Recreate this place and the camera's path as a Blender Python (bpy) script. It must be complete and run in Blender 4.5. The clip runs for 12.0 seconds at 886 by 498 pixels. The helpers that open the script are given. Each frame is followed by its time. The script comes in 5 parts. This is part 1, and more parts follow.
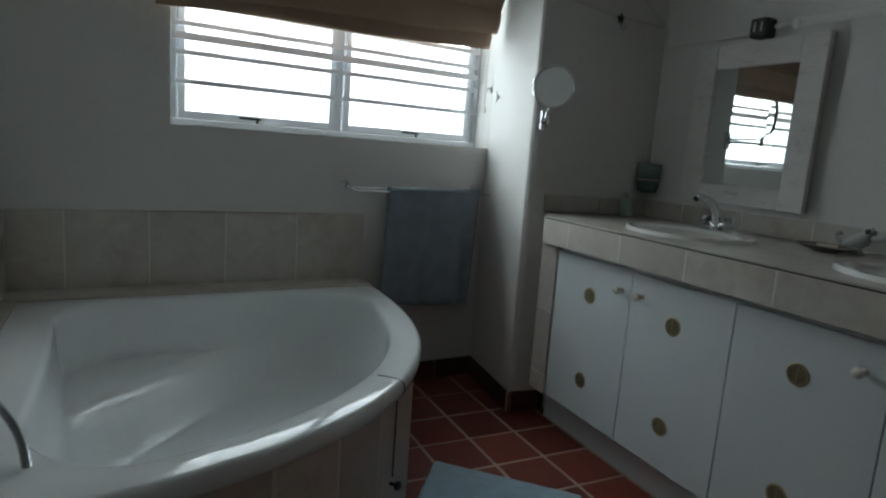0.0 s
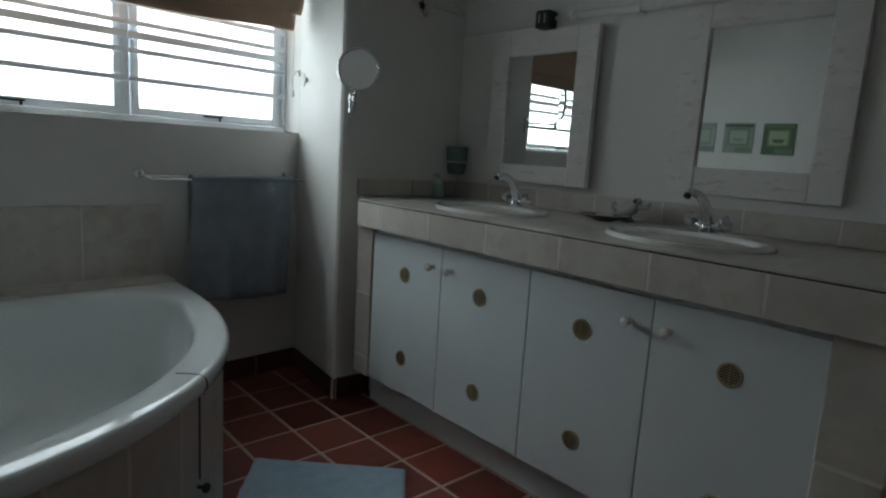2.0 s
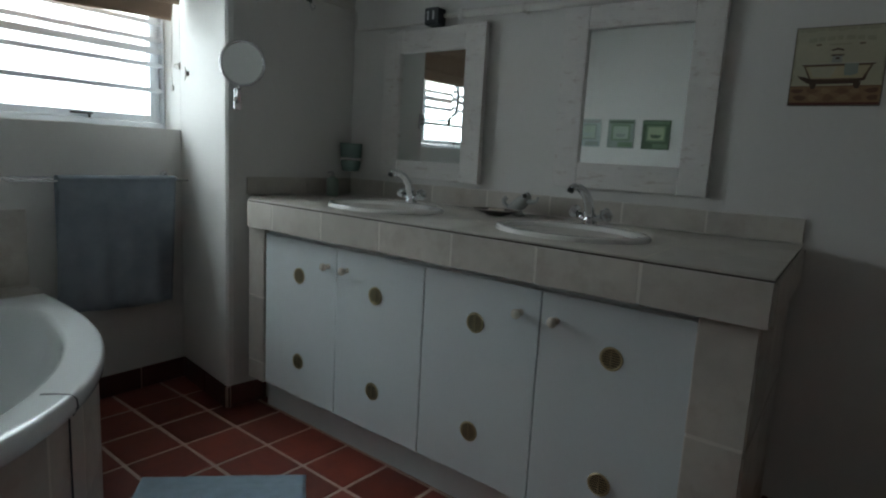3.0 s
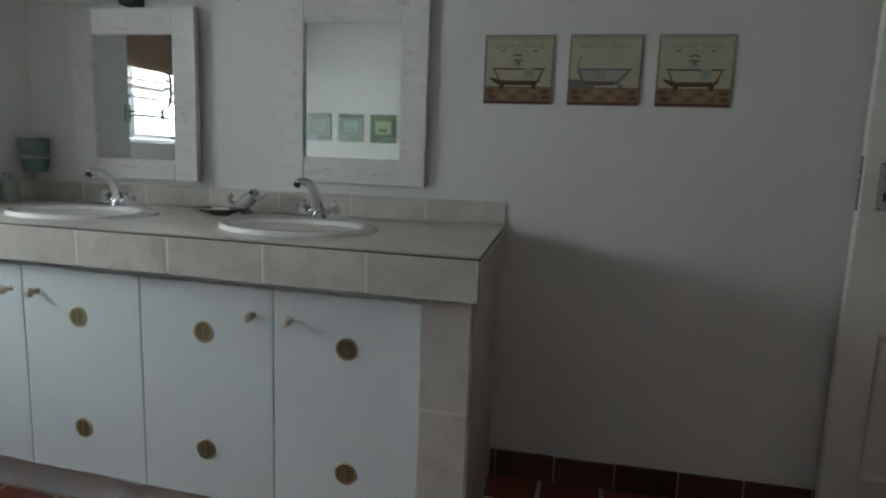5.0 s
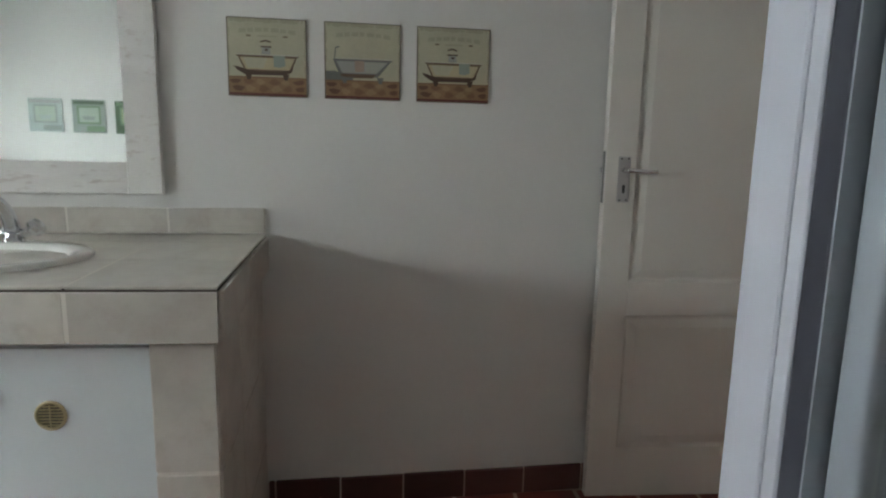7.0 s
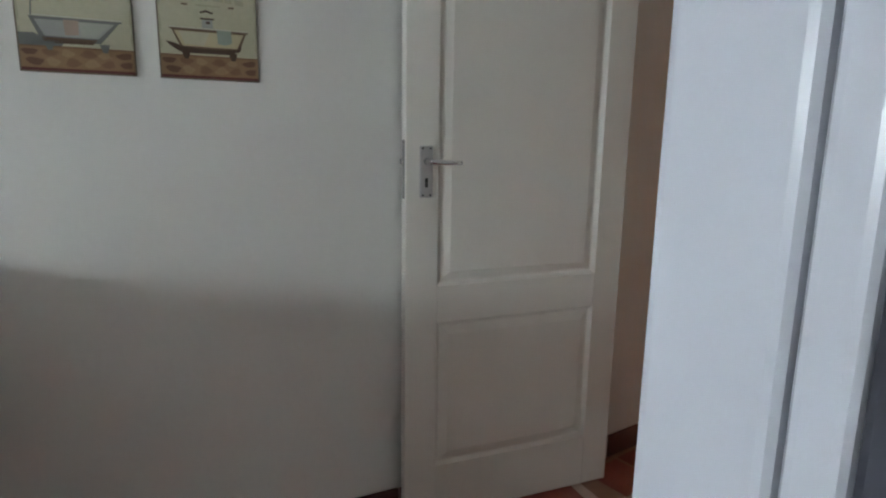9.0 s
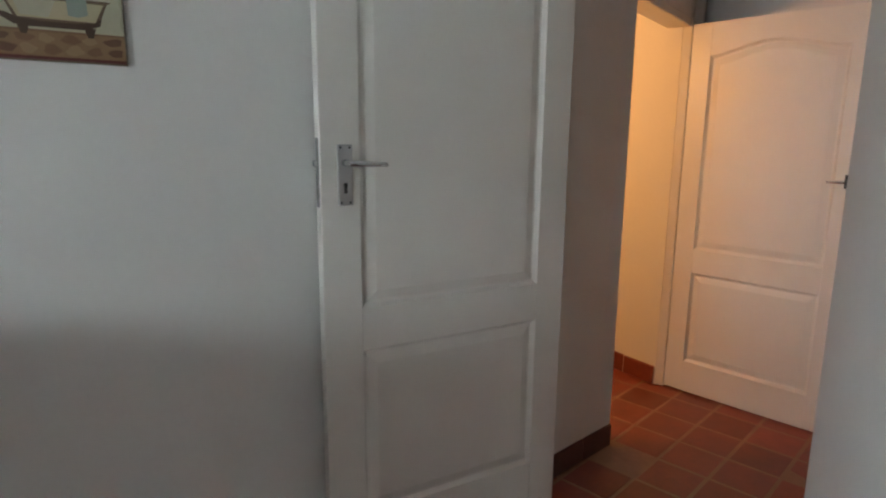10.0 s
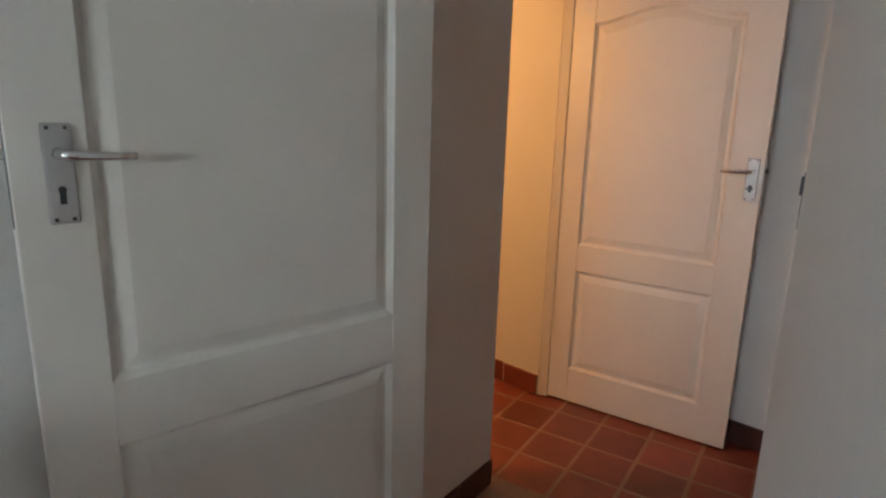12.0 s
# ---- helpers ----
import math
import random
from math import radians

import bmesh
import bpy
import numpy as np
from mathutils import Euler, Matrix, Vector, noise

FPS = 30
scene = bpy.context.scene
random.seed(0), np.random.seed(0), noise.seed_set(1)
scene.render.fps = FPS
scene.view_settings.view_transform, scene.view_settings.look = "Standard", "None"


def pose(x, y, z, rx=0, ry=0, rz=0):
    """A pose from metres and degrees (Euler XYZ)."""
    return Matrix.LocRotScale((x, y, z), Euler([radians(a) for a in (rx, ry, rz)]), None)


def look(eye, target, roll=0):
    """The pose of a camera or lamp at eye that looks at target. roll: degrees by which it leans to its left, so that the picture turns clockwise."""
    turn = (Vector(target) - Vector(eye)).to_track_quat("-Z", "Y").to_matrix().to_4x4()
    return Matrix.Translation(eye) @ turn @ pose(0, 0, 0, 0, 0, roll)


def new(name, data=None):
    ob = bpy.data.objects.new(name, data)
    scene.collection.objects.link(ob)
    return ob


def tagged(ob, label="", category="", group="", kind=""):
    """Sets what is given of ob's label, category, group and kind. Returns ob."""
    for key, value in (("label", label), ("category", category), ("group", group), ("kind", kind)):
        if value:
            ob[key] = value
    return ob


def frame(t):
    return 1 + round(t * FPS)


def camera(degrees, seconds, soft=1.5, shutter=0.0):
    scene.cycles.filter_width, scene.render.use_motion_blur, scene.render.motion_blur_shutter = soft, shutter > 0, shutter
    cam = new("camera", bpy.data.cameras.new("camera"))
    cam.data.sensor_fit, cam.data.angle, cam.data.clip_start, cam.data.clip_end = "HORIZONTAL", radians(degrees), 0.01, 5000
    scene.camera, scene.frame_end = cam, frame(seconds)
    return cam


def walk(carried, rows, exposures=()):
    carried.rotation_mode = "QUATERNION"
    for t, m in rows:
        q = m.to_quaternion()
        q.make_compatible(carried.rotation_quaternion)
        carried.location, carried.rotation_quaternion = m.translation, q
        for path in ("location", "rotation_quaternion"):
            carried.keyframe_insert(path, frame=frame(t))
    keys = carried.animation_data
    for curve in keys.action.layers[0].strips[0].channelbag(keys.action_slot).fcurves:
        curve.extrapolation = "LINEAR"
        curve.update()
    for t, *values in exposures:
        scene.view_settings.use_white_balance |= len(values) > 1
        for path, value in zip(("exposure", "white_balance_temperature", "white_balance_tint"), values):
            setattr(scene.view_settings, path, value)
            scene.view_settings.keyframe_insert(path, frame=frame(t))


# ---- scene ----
cam = camera(73.5, 12.0, soft=2.2)
PATH = [
    (0, (0.781, 2.361, 1.334), (1.751, 4.079, 1.011), 4.2),
    (0.5, (0.801, 2.344, 1.326), (1.864, 4.007, 1.003), 4.1),
    (1, (0.823, 2.33, 1.316), (2.007, 3.91, 0.998), 3.9),
    (1.5, (0.834, 2.319, 1.302), (2.123, 3.816, 0.986), 3.8),
    (2, (0.863, 2.301, 1.302), (2.268, 3.689, 0.988), 3.5),
    (2.5, (0.884, 2.304, 1.311), (2.392, 3.579, 0.996), 3.2),
    (3, (0.895, 2.276, 1.311), (2.506, 3.42, 1.0), 3.1),
    (3.5, (0.898, 2.249, 1.32), (2.611, 3.236, 1.013), 2.8),
    (5.5, (0.976, 2.212, 1.313), (2.945, 2.4, 1.015), 1.9),
    (6, (1.052, 2.164, 1.324), (3.028, 2.196, 1.014), 1.7),
    (6.5, (1.082, 2.134, 1.337), (3.054, 2.032, 1.024), 1.5),
    (7, (1.141, 2.134, 1.368), (3.092, 1.838, 1.047), 1.2),
    (7.5, (1.206, 2.147, 1.383), (3.1, 1.597, 1.05), 1.0),
    (9.5, (1.571, 1.886, 1.407), (3.284, 0.927, 1.026), 0.7),
    (10, (1.708, 1.846, 1.397), (3.334, 0.745, 1.017), 0.5),
    (10.5, (1.803, 1.787, 1.413), (3.328, 0.56, 1.001), 1.0),
    (11, (1.905, 1.686, 1.41), (3.346, 0.368, 0.98), 1.3),
    (11.5, (2.005, 1.532, 1.407), (3.401, 0.168, 0.969), 1.4),
    (12, (2.083, 1.409, 1.401), (3.439, 0.01, 0.951), 1.6),
]
EXPOSURES = [(0, -1.24, 6500, 10), (1.5, -1.36, 6500, 10), (2.5, -1.22, 6500, 10), (3.5, -0.8, 6550, 11), (5.5, 0.22, 6600, 12), (7.0, 0.70, 6850, 13), (7.5, 0.80, 6950, 13), (9.5, 1.05, 6500, 12), (12, 1.0, 6500, 12)]
walk(cam, [(t, look(eye, target, roll)) for t, eye, target, roll in PATH], EXPOSURES)

# ---- light ----
E_WALL, N_WALL, W_WALL, S_WALL, CEIL = 3.312, 5.30, 0.38, 0.22, 2.62
world = bpy.data.worlds.new("sky")
scene.world = world
world.use_nodes = True
wn = world.node_tree.nodes
sky = wn.new("ShaderNodeTexSky")
sky.sky_type = "NISHITA"
sky.sun_disc = False
sky.sun_elevation, sky.sun_rotation = radians(50), radians(150)
wn["Background"].inputs["Strength"].default_value = 0.1
world.node_tree.links.new(sky.outputs[0], wn["Background"].inputs["Color"])

sun = new("sun", bpy.data.lights.new("sun", "SUN"))
sun.data.energy, sun.data.angle, sun.data.color = 2.0, radians(0.6), (1, 0.95, 0.88)
sun.matrix_world = look((0, 0, 6), (-0.3, 0.55, 5.2))


def area_lamp(name, m, sx, sy, watts, color):
    lamp = new(name, bpy.data.lights.new(name, "AREA"))
    lamp.data.shape, lamp.data.size, lamp.data.size_y = "RECTANGLE", sx, sy
    lamp.data.energy, lamp.data.color = watts, color
    lamp.matrix_world = m
    return lamp


# daylight that falls through the frosted window
area_lamp("window_daylight", look((1.85, 5.76, 2.0), (1.75, 4.0, 1.80)), 3.4, 2.2, 380, (0.855, 0.955, 1.0)).data.spread = radians(180)
# warm bulb in the room beyond the passage
bulb = new("bulb_light", bpy.data.lights.new("bulb_light", "POINT"))
bulb.data.energy, bulb.data.color, bulb.data.shadow_soft_size = 17, (1.0, 0.46, 0.15), 0.06
bulb.location = (4.0, 0.28, 1.82)


# ---- materials ----
def material(name, color, rough=0.6, metal=0.0, vary=0.08, scale=3.0, grain=60.0, bump=0.05, spec=0.5, each=0.0, stain=None, stain_amount=0.0,
             stretch=(1, 1, 1), coat=0.0, stain_from=0.5):
    m = bpy.data.materials.new(name)
    m.use_nodes = True
    nt = m.node_tree
    b = nt.nodes["Principled BSDF"]
    tc = nt.nodes.new("ShaderNodeTexCoord")
    mp = nt.nodes.new("ShaderNodeMapping")
    mp.inputs["Scale"].default_value = stretch
    nt.links.new(tc.outputs["Object"], mp.inputs[0])
    n1 = nt.nodes.new("ShaderNodeTexNoise")
    n1.inputs["Scale"].default_value, n1.inputs["Detail"].default_value = scale, 5
    n2 = nt.nodes.new("ShaderNodeTexNoise")
    n2.inputs["Scale"].default_value, n2.inputs["Detail"].default_value = grain, 3
    info = nt.nodes.new("ShaderNodeObjectInfo")
    shift = nt.nodes.new("ShaderNodeVectorMath")
    shift.operation = "ADD"
    times = nt.nodes.new("ShaderNodeMath")
    times.operation, times.inputs[1].default_value = "MULTIPLY", 37.0 if each else 0.0
    nt.links.new(info.outputs["Random"], times.inputs[0])
    nt.links.new(mp.outputs[0], shift.inputs[0])
    nt.links.new(times.outputs[0], shift.inputs[1])
    for n in (n1, n2):
        nt.links.new(shift.outputs[0], n.inputs["Vector"])
    add = nt.nodes.new("ShaderNodeMath")
    add.operation = "MULTIPLY_ADD"
    add.inputs[1].default_value = 0.45
    nt.links.new(n2.outputs["Fac"], add.inputs[0])
    nt.links.new(n1.outputs["Fac"], add.inputs[2])
    hsv = nt.nodes.new("ShaderNodeHueSaturation")
    hsv.inputs["Color"].default_value = (*color, 1)
    rng = nt.nodes.new("ShaderNodeMapRange")
    rng.inputs["From Min"].default_value, rng.inputs["From Max"].default_value = 0.4, 1.05
    rng.inputs["To Min"].default_value, rng.inputs["To Max"].default_value = 1 - vary, 1 + vary
    nt.links.new(add.outputs[0], rng.inputs[0])
    val = rng.outputs[0]
    if each:
        r2 = nt.nodes.new("ShaderNodeMapRange")
        r2.inputs["To Min"].default_value, r2.inputs["To Max"].default_value = 1 - each, 1 + each
        nt.links.new(info.outputs["Random"], r2.inputs[0])
        mul = nt.nodes.new("ShaderNodeMath")
        mul.operation = "MULTIPLY"
        nt.links.new(val, mul.inputs[0])
        nt.links.new(r2.outputs[0], mul.inputs[1])
        val = mul.outputs[0]
    nt.links.new(val, hsv.inputs["Value"])
    col = hsv.outputs[0]
    if stain:
        n3 = nt.nodes.new("ShaderNodeTexNoise")
        n3.inputs["Scale"].default_value, n3.inputs["Detail"].default_value, n3.inputs["Roughness"].default_value = scale * 1.7, 6, 0.65
        nt.links.new(shift.outputs[0], n3.inputs["Vector"])
        ramp = nt.nodes.new("ShaderNodeMapRange")
        ramp.inputs["From Min"].default_value, ramp.inputs["From Max"].default_value = stain_from, stain_from + 0.22
        ramp.inputs["To Max"].default_value = stain_amount
        nt.links.new(n3.outputs["Fac"], ramp.inputs[0])
        mix = nt.nodes.new("ShaderNodeMix")
        mix.data_type = "RGBA"
        nt.links.new(ramp.outputs[0], mix.inputs["Factor"])
        nt.links.new(col, mix.inputs["A"])
        mix.inputs["B"].default_value = (*stain, 1)
        col = mix.outputs["Result"]
    nt.links.new(col, b.inputs["Base Color"])
    b.inputs["Metallic"].default_value = metal
    b.inputs["Specular IOR Level"].default_value = spec
    b.inputs["Coat Weight"].default_value = coat
    rr = nt.nodes.new("ShaderNodeMapRange")
    rr.inputs["To Min"].default_value, rr.inputs["To Max"].default_value = max(0.02, rough - 0.12 * rough), min(1, rough + 0.2 * rough)
    nt.links.new(n1.outputs["Fac"], rr.inputs[0])
    nt.links.new(rr.outputs[0], b.inputs["Roughness"])
    if bump:
        bp = nt.nodes.new("ShaderNodeBump")
        bp.inputs["Strength"].default_value, bp.inputs["Distance"].default_value = bump, 0.004
        nt.links.new(add.outputs[0], bp.inputs["Height"])
        nt.links.new(bp.outputs[0], b.inputs["Normal"])
    return m


PLASTER = material("white_plaster", (0.68, 0.675, 0.65), 0.75, vary=0.035, scale=1.6, grain=45, bump=0.22)
CEILING = material("ceiling_paint", (0.70, 0.70, 0.68), 0.85, vary=0.03)
TERRACOTTA = material("terracotta_tile", (0.205, 0.045, 0.029), 0.38, vary=0.22, scale=9, grain=70, bump=0.10, each=0.24, stain=(0.12, 0.03, 0.025), stain_amount=0.35)
SKIRT = material("dark_skirting_tile", (0.085, 0.028, 0.022), 0.42, vary=0.2, scale=9, grain=70, bump=0.1, each=0.2)
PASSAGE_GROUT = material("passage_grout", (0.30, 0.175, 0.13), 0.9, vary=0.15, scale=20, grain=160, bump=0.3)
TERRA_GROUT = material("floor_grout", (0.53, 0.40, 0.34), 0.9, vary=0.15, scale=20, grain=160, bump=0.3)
BEIGE = material("beige_tile", (0.535, 0.505, 0.455), 0.30, vary=0.13, scale=5, grain=22, bump=0.05, each=0.08, stain=(0.42, 0.365, 0.32), stain_amount=0.75)
BEIGE_GROUT = material("tile_grout", (0.70, 0.67, 0.61), 0.9, vary=0.06)
ACRYLIC = material("white_acrylic", (0.80, 0.84, 0.845), 0.09, vary=0.02, bump=0.0, coat=0.3)
CERAMIC = material("white_ceramic", (0.82, 0.82, 0.79), 0.08, vary=0.02, bump=0.0, coat=0.5)
MELAMINE = material("white_melamine", (0.70, 0.76, 0.775), 0.42, vary=0.03, scale=2, grain=90, bump=0.03)
DOOR_PAINT = material("door_paint", (0.70, 0.68, 0.63), 0.38, vary=0.035, scale=4, grain=120, bump=0.06)
FRAME_WHITE = material("limed_wood", (0.70, 0.685, 0.66), 0.62, vary=0.07, scale=11, grain=90, bump=0.35, stain=(0.33, 0.235, 0.19), stain_amount=0.75, stretch=(1, 0.7, 2.6), stain_from=0.56)
FRAME_WHITE_V = material("limed_wood_upright", (0.70, 0.685, 0.66), 0.62, vary=0.07, scale=11, grain=90, bump=0.35, stain=(0.33, 0.235, 0.19), stain_amount=0.75, stretch=(1, 0.9, 2.2), stain_from=0.57)
SILVER = material("mirror_silver", (0.86, 0.90, 0.89), 0.015, metal=1.0, vary=0.0, bump=0.0)
CHROME = material("chrome", (0.72, 0.73, 0.75), 0.10, metal=1.0, vary=0.02, bump=0.0)
SATIN = material("satin_aluminium", (0.50, 0.50, 0.50), 0.46, metal=1.0, vary=0.04, bump=0.03)
HOSE = material("dull_chrome_hose", (0.55, 0.58, 0.59), 0.26, metal=1.0, vary=0.1, bump=0.0)
DARK = material("dark_plastic", (0.03, 0.032, 0.035), 0.4, vary=0.2)
WIN_PAINT = material("window_enamel", (0.80, 0.84, 0.88), 0.3, vary=0.03, bump=0.03)
LATCH = material("tarnished_steel", (0.22, 0.215, 0.21), 0.5, metal=0.8, vary=0.2, grain=120)
# white trim set darker: the weak light at the shower wall is in its colour
TRIM = material("dimmed_white_trim", (0.42, 0.43, 0.43), 0.45, vary=0.12, scale=14, bump=0.1, stain=(0.26, 0.26, 0.25), stain_amount=0.6)
POWDER = material("white_powder_coat", (0.47, 0.485, 0.54), 0.2, vary=0.02, bump=0.0)
PROFILE = material("grey_profile", (0.27, 0.30, 0.33), 0.35, vary=0.05, bump=0.0)
JOINT_SHADE = material("joint_and_shade_grey", (0.05, 0.052, 0.065), 0.6, vary=0.1, spec=0.15)
BLIND = material("tan_fabric", (0.30, 0.205, 0.145), 0.95, vary=0.12, scale=6, grain=380, bump=0.35)
TOWEL = material("blue_towel", (0.245, 0.285, 0.32), 1.0, vary=0.14, scale=14, grain=420, bump=0.9, spec=0.1)
MAT = material("pale_blue_cotton", (0.37, 0.49, 0.58), 1.0, vary=0.12, scale=18, grain=320, bump=0.9, spec=0.1)
BRASS = material("gilt_metal", (0.50, 0.44, 0.27), 0.38, metal=0.7, vary=0.15, grain=200, bump=0.1)
CREAM = material("cream_porcelain", (0.78, 0.75, 0.66), 0.2, vary=0.03, bump=0.0)
BLACK_LINE = material("dark_joint", (0.06, 0.045, 0.04), 0.7)
GREEN_GLASS = material("green_glass", (0.17, 0.255, 0.23), 0.25, vary=0.1)
SOAP = material("soap", (0.75, 0.68, 0.58), 0.5)
PIPE = material("pipe_paint", (0.66, 0.65, 0.61), 0.5, vary=0.06)


def glass_material(name, color, rough):
    m = bpy.data.materials.new(name)
    m.use_nodes = True
    b = m.node_tree.nodes["Principled BSDF"]
    b.inputs["Base Color"].default_value = (*color, 1)
    b.inputs["Roughness"].default_value = rough
    b.inputs["Transmission Weight"].default_value = 1.0
    b.inputs["IOR"].default_value = 1.45
    return m


GLASS = glass_material("clear_glass", (0.93, 0.97, 0.96), 0.0)


def plain(name, color, rough=0.6):
    return material(name, color, rough, vary=0.10, scale=12, grain=90, bump=0.03)


# ---- helpers for shapes ----
def thing(name, m, label, category, group="", kind=""):
    ob = new(name)
    ob.empty_display_size = 0.05
    ob.matrix_world = m
    return tagged(ob, label, category, group, kind)


def mesh_of(name, bm, mat, smooth=False):
    me = bpy.data.meshes.new(name)
    bmesh.ops.recalc_face_normals(bm, faces=bm.faces)
    if smooth:
        for f in bm.faces:
            f.smooth = True
    bm.to_mesh(me)
    bm.free()
    me.materials.append(mat)
    return me


def part(name, bm, mat, parent, label="", smooth=False):
    ob = new(name, mesh_of(name, bm, mat, smooth))
    ob.parent = parent
    if label:
        tagged(ob, label)
    return ob


def solo(name, bm, mat, label, category="", kind="", group="", smooth=False, m=None):
    ob = new(name, mesh_of(name, bm, mat, smooth))
    if m is not None:
        ob.matrix_world = m
    return tagged(ob, label, category, group, kind)


def box(bm, lo, hi, bevel=0.0, segments=2, m=None):
    lo, hi = Vector(lo), Vector(hi)
    made = bmesh.ops.create_cube(bm, size=1.0)["verts"]
    bmesh.ops.scale(bm, vec=hi - lo, verts=made)
    bmesh.ops.translate(bm, vec=(lo + hi) / 2, verts=made)
    if bevel:
        edges = list({e for v in made for e in v.link_edges})
        got = bmesh.ops.bevel(bm, geom=edges, offset=bevel, segments=segments, affect="EDGES", profile=0.6)
        made = list({v for f in got["faces"] for v in f.verts} | {v for v in made if v.is_valid})
    if m is not None:
        bmesh.ops.transform(bm, matrix=m, verts=[v for v in made if v.is_valid])
    return made


def boxed(lo, hi, bevel=0.0, segments=2):
    bm = bmesh.new()
    box(bm, lo, hi, bevel, segments)
    return bm


def tube(bm, points, radius, sides=12, caps=True):
    """A round bar through the points; radius is one number or one for each point."""
    pts = [Vector(p) for p in points]
    rad = radius if isinstance(radius, (list, tuple)) else [radius] * len(pts)
    rings, side = [], None
    for i, p in enumerate(pts):
        d = (pts[min(i + 1, len(pts) - 1)] - pts[max(i - 1, 0)]).normalized()
        if side is None:
            side = d.orthogonal().normalized()
        side = (side - d * side.dot(d)).normalized()
        up = d.cross(side)
        rings.append([bm.verts.new(p + rad[i] * (side * math.cos(a) + up * math.sin(a))) for a in (2 * math.pi * k / sides for k in range(sides))])
    for a, b in zip(rings, rings[1:]):
        for k in range(sides):
            bm.faces.new((a[k], a[(k + 1) % sides], b[(k + 1) % sides], b[k]))
    if caps:
        bm.faces.new(rings[0][::-1])
        bm.faces.new(rings[-1])
    return bm


def lathe(bm, profile, sides=24, m=None):
    """A turned shape about z through (radius, height) pairs."""
    rings = [[bm.verts.new((r * math.cos(2 * math.pi * k / sides), r * math.sin(2 * math.pi * k / sides), z)) for k in range(sides)] for r, z in profile]
    for a, b in zip(rings, rings[1:]):
        for k in range(sides):
            bm.faces.new((a[k], a[(k + 1) % sides], b[(k + 1) % sides], b[k]))
    bm.faces.new(rings[0][::-1])
    bm.faces.new(rings[-1])
    if m is not None:
        bmesh.ops.transform(bm, matrix=m, verts=[v for ring in rings for v in ring])
    return bm


def prism(bm, outline, z0, z1):
    lo = [bm.verts.new((x, y, z0)) for x, y in outline]
    hi = [bm.verts.new((x, y, z1)) for x, y in outline]
    n = len(outline)
    for k in range(n):
        bm.faces.new((lo[k], lo[(k + 1) % n], hi[(k + 1) % n], hi[k]))
    bm.faces.new(lo[::-1])
    bm.faces.new(hi)
    return bm


def strip_wall(a, b, thick, z0, z1):
    """A wall from a to b in plan; its thickness lies to the right of that way."""
    a, b = Vector(a), Vector(b)
    d = (b - a).normalized()
    n = Vector((d.y, -d.x)) * thick
    return prism(bmesh.new(), [a, b, b + n, a + n], z0, z1)


def structure(name, bm, mat, label):
    return solo(name, bm, mat, label, kind="structure")


# ---- the shell ----
structure("floor", boxed((W_WALL - 0.3, S_WALL - 0.1, -0.2), (E_WALL + 0.02, N_WALL + 0.02, -0.003)), TERRA_GROUT, "pinkish grout bed of the terracotta bathroom floor")
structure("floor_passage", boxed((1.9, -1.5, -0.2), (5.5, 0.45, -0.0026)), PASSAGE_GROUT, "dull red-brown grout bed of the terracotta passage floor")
structure("ceiling", boxed((0.1, S_WALL - 0.2, CEIL), (3.6, N_WALL + 0.4, CEIL + 0.12)), CEILING, "plain white painted bathroom ceiling")
structure("ceiling_passage", boxed((1.9, -1.6, 2.45), (5.5, S_WALL - 0.201, 2.57)), CEILING, "plain white painted passage ceiling")
structure("wall_east", boxed((E_WALL, S_WALL, 0), (E_WALL + 0.16, N_WALL + 0.35, CEIL)), PLASTER, "white painted rough plaster wall")
structure("wall_west", boxed((W_WALL - 0.2, S_WALL - 0.2, 0), (W_WALL, N_WALL + 0.35, CEIL)), PLASTER, "white painted rough plaster wall")
WX0, WX1, WZ0, WZ1 = 1.01, 2.685, 1.367, 2.36
bm = bmesh.new()
for lo, hi in (((W_WALL, N_WALL, 0), (WX0, N_WALL + 0.35, CEIL)), ((WX1, N_WALL, 0), (E_WALL, N_WALL + 0.35, CEIL)),
               ((WX0, N_WALL, 0), (WX1, N_WALL + 0.35, WZ0)), ((WX0, N_WALL, WZ1), (WX1, N_WALL + 0.35, CEIL))):
    box(bm, lo, hi)
structure("wall_north", bm, PLASTER, "white plaster wall with a deep window opening")
# splayed pier between the window and the washbasins
bm = prism(bmesh.new(), [(2.686, N_WALL), (2.655, 5.1), (2.615, 4.87), (2.598, 4.795), (2.594, 4.772), (2.602, 4.757), (2.622, 4.750), (E_WALL, 4.655), (E_WALL, N_WALL)], 0, CEIL)
structure("wall_pier", bm, PLASTER, "white plaster pier beside the window")
JAMB_W, HINGE_X = 2.338, 3.29
bm = bmesh.new()
for lo, hi in (((W_WALL, S_WALL - 0.2, 0), (JAMB_W, S_WALL, CEIL)), ((JAMB_W, S_WALL - 0.2, 2.20), (3.45, S_WALL - 0.001, CEIL))):
    box(bm, lo, hi)
structure("wall_south", bm, PLASTER, "white plaster wall with a doorway")
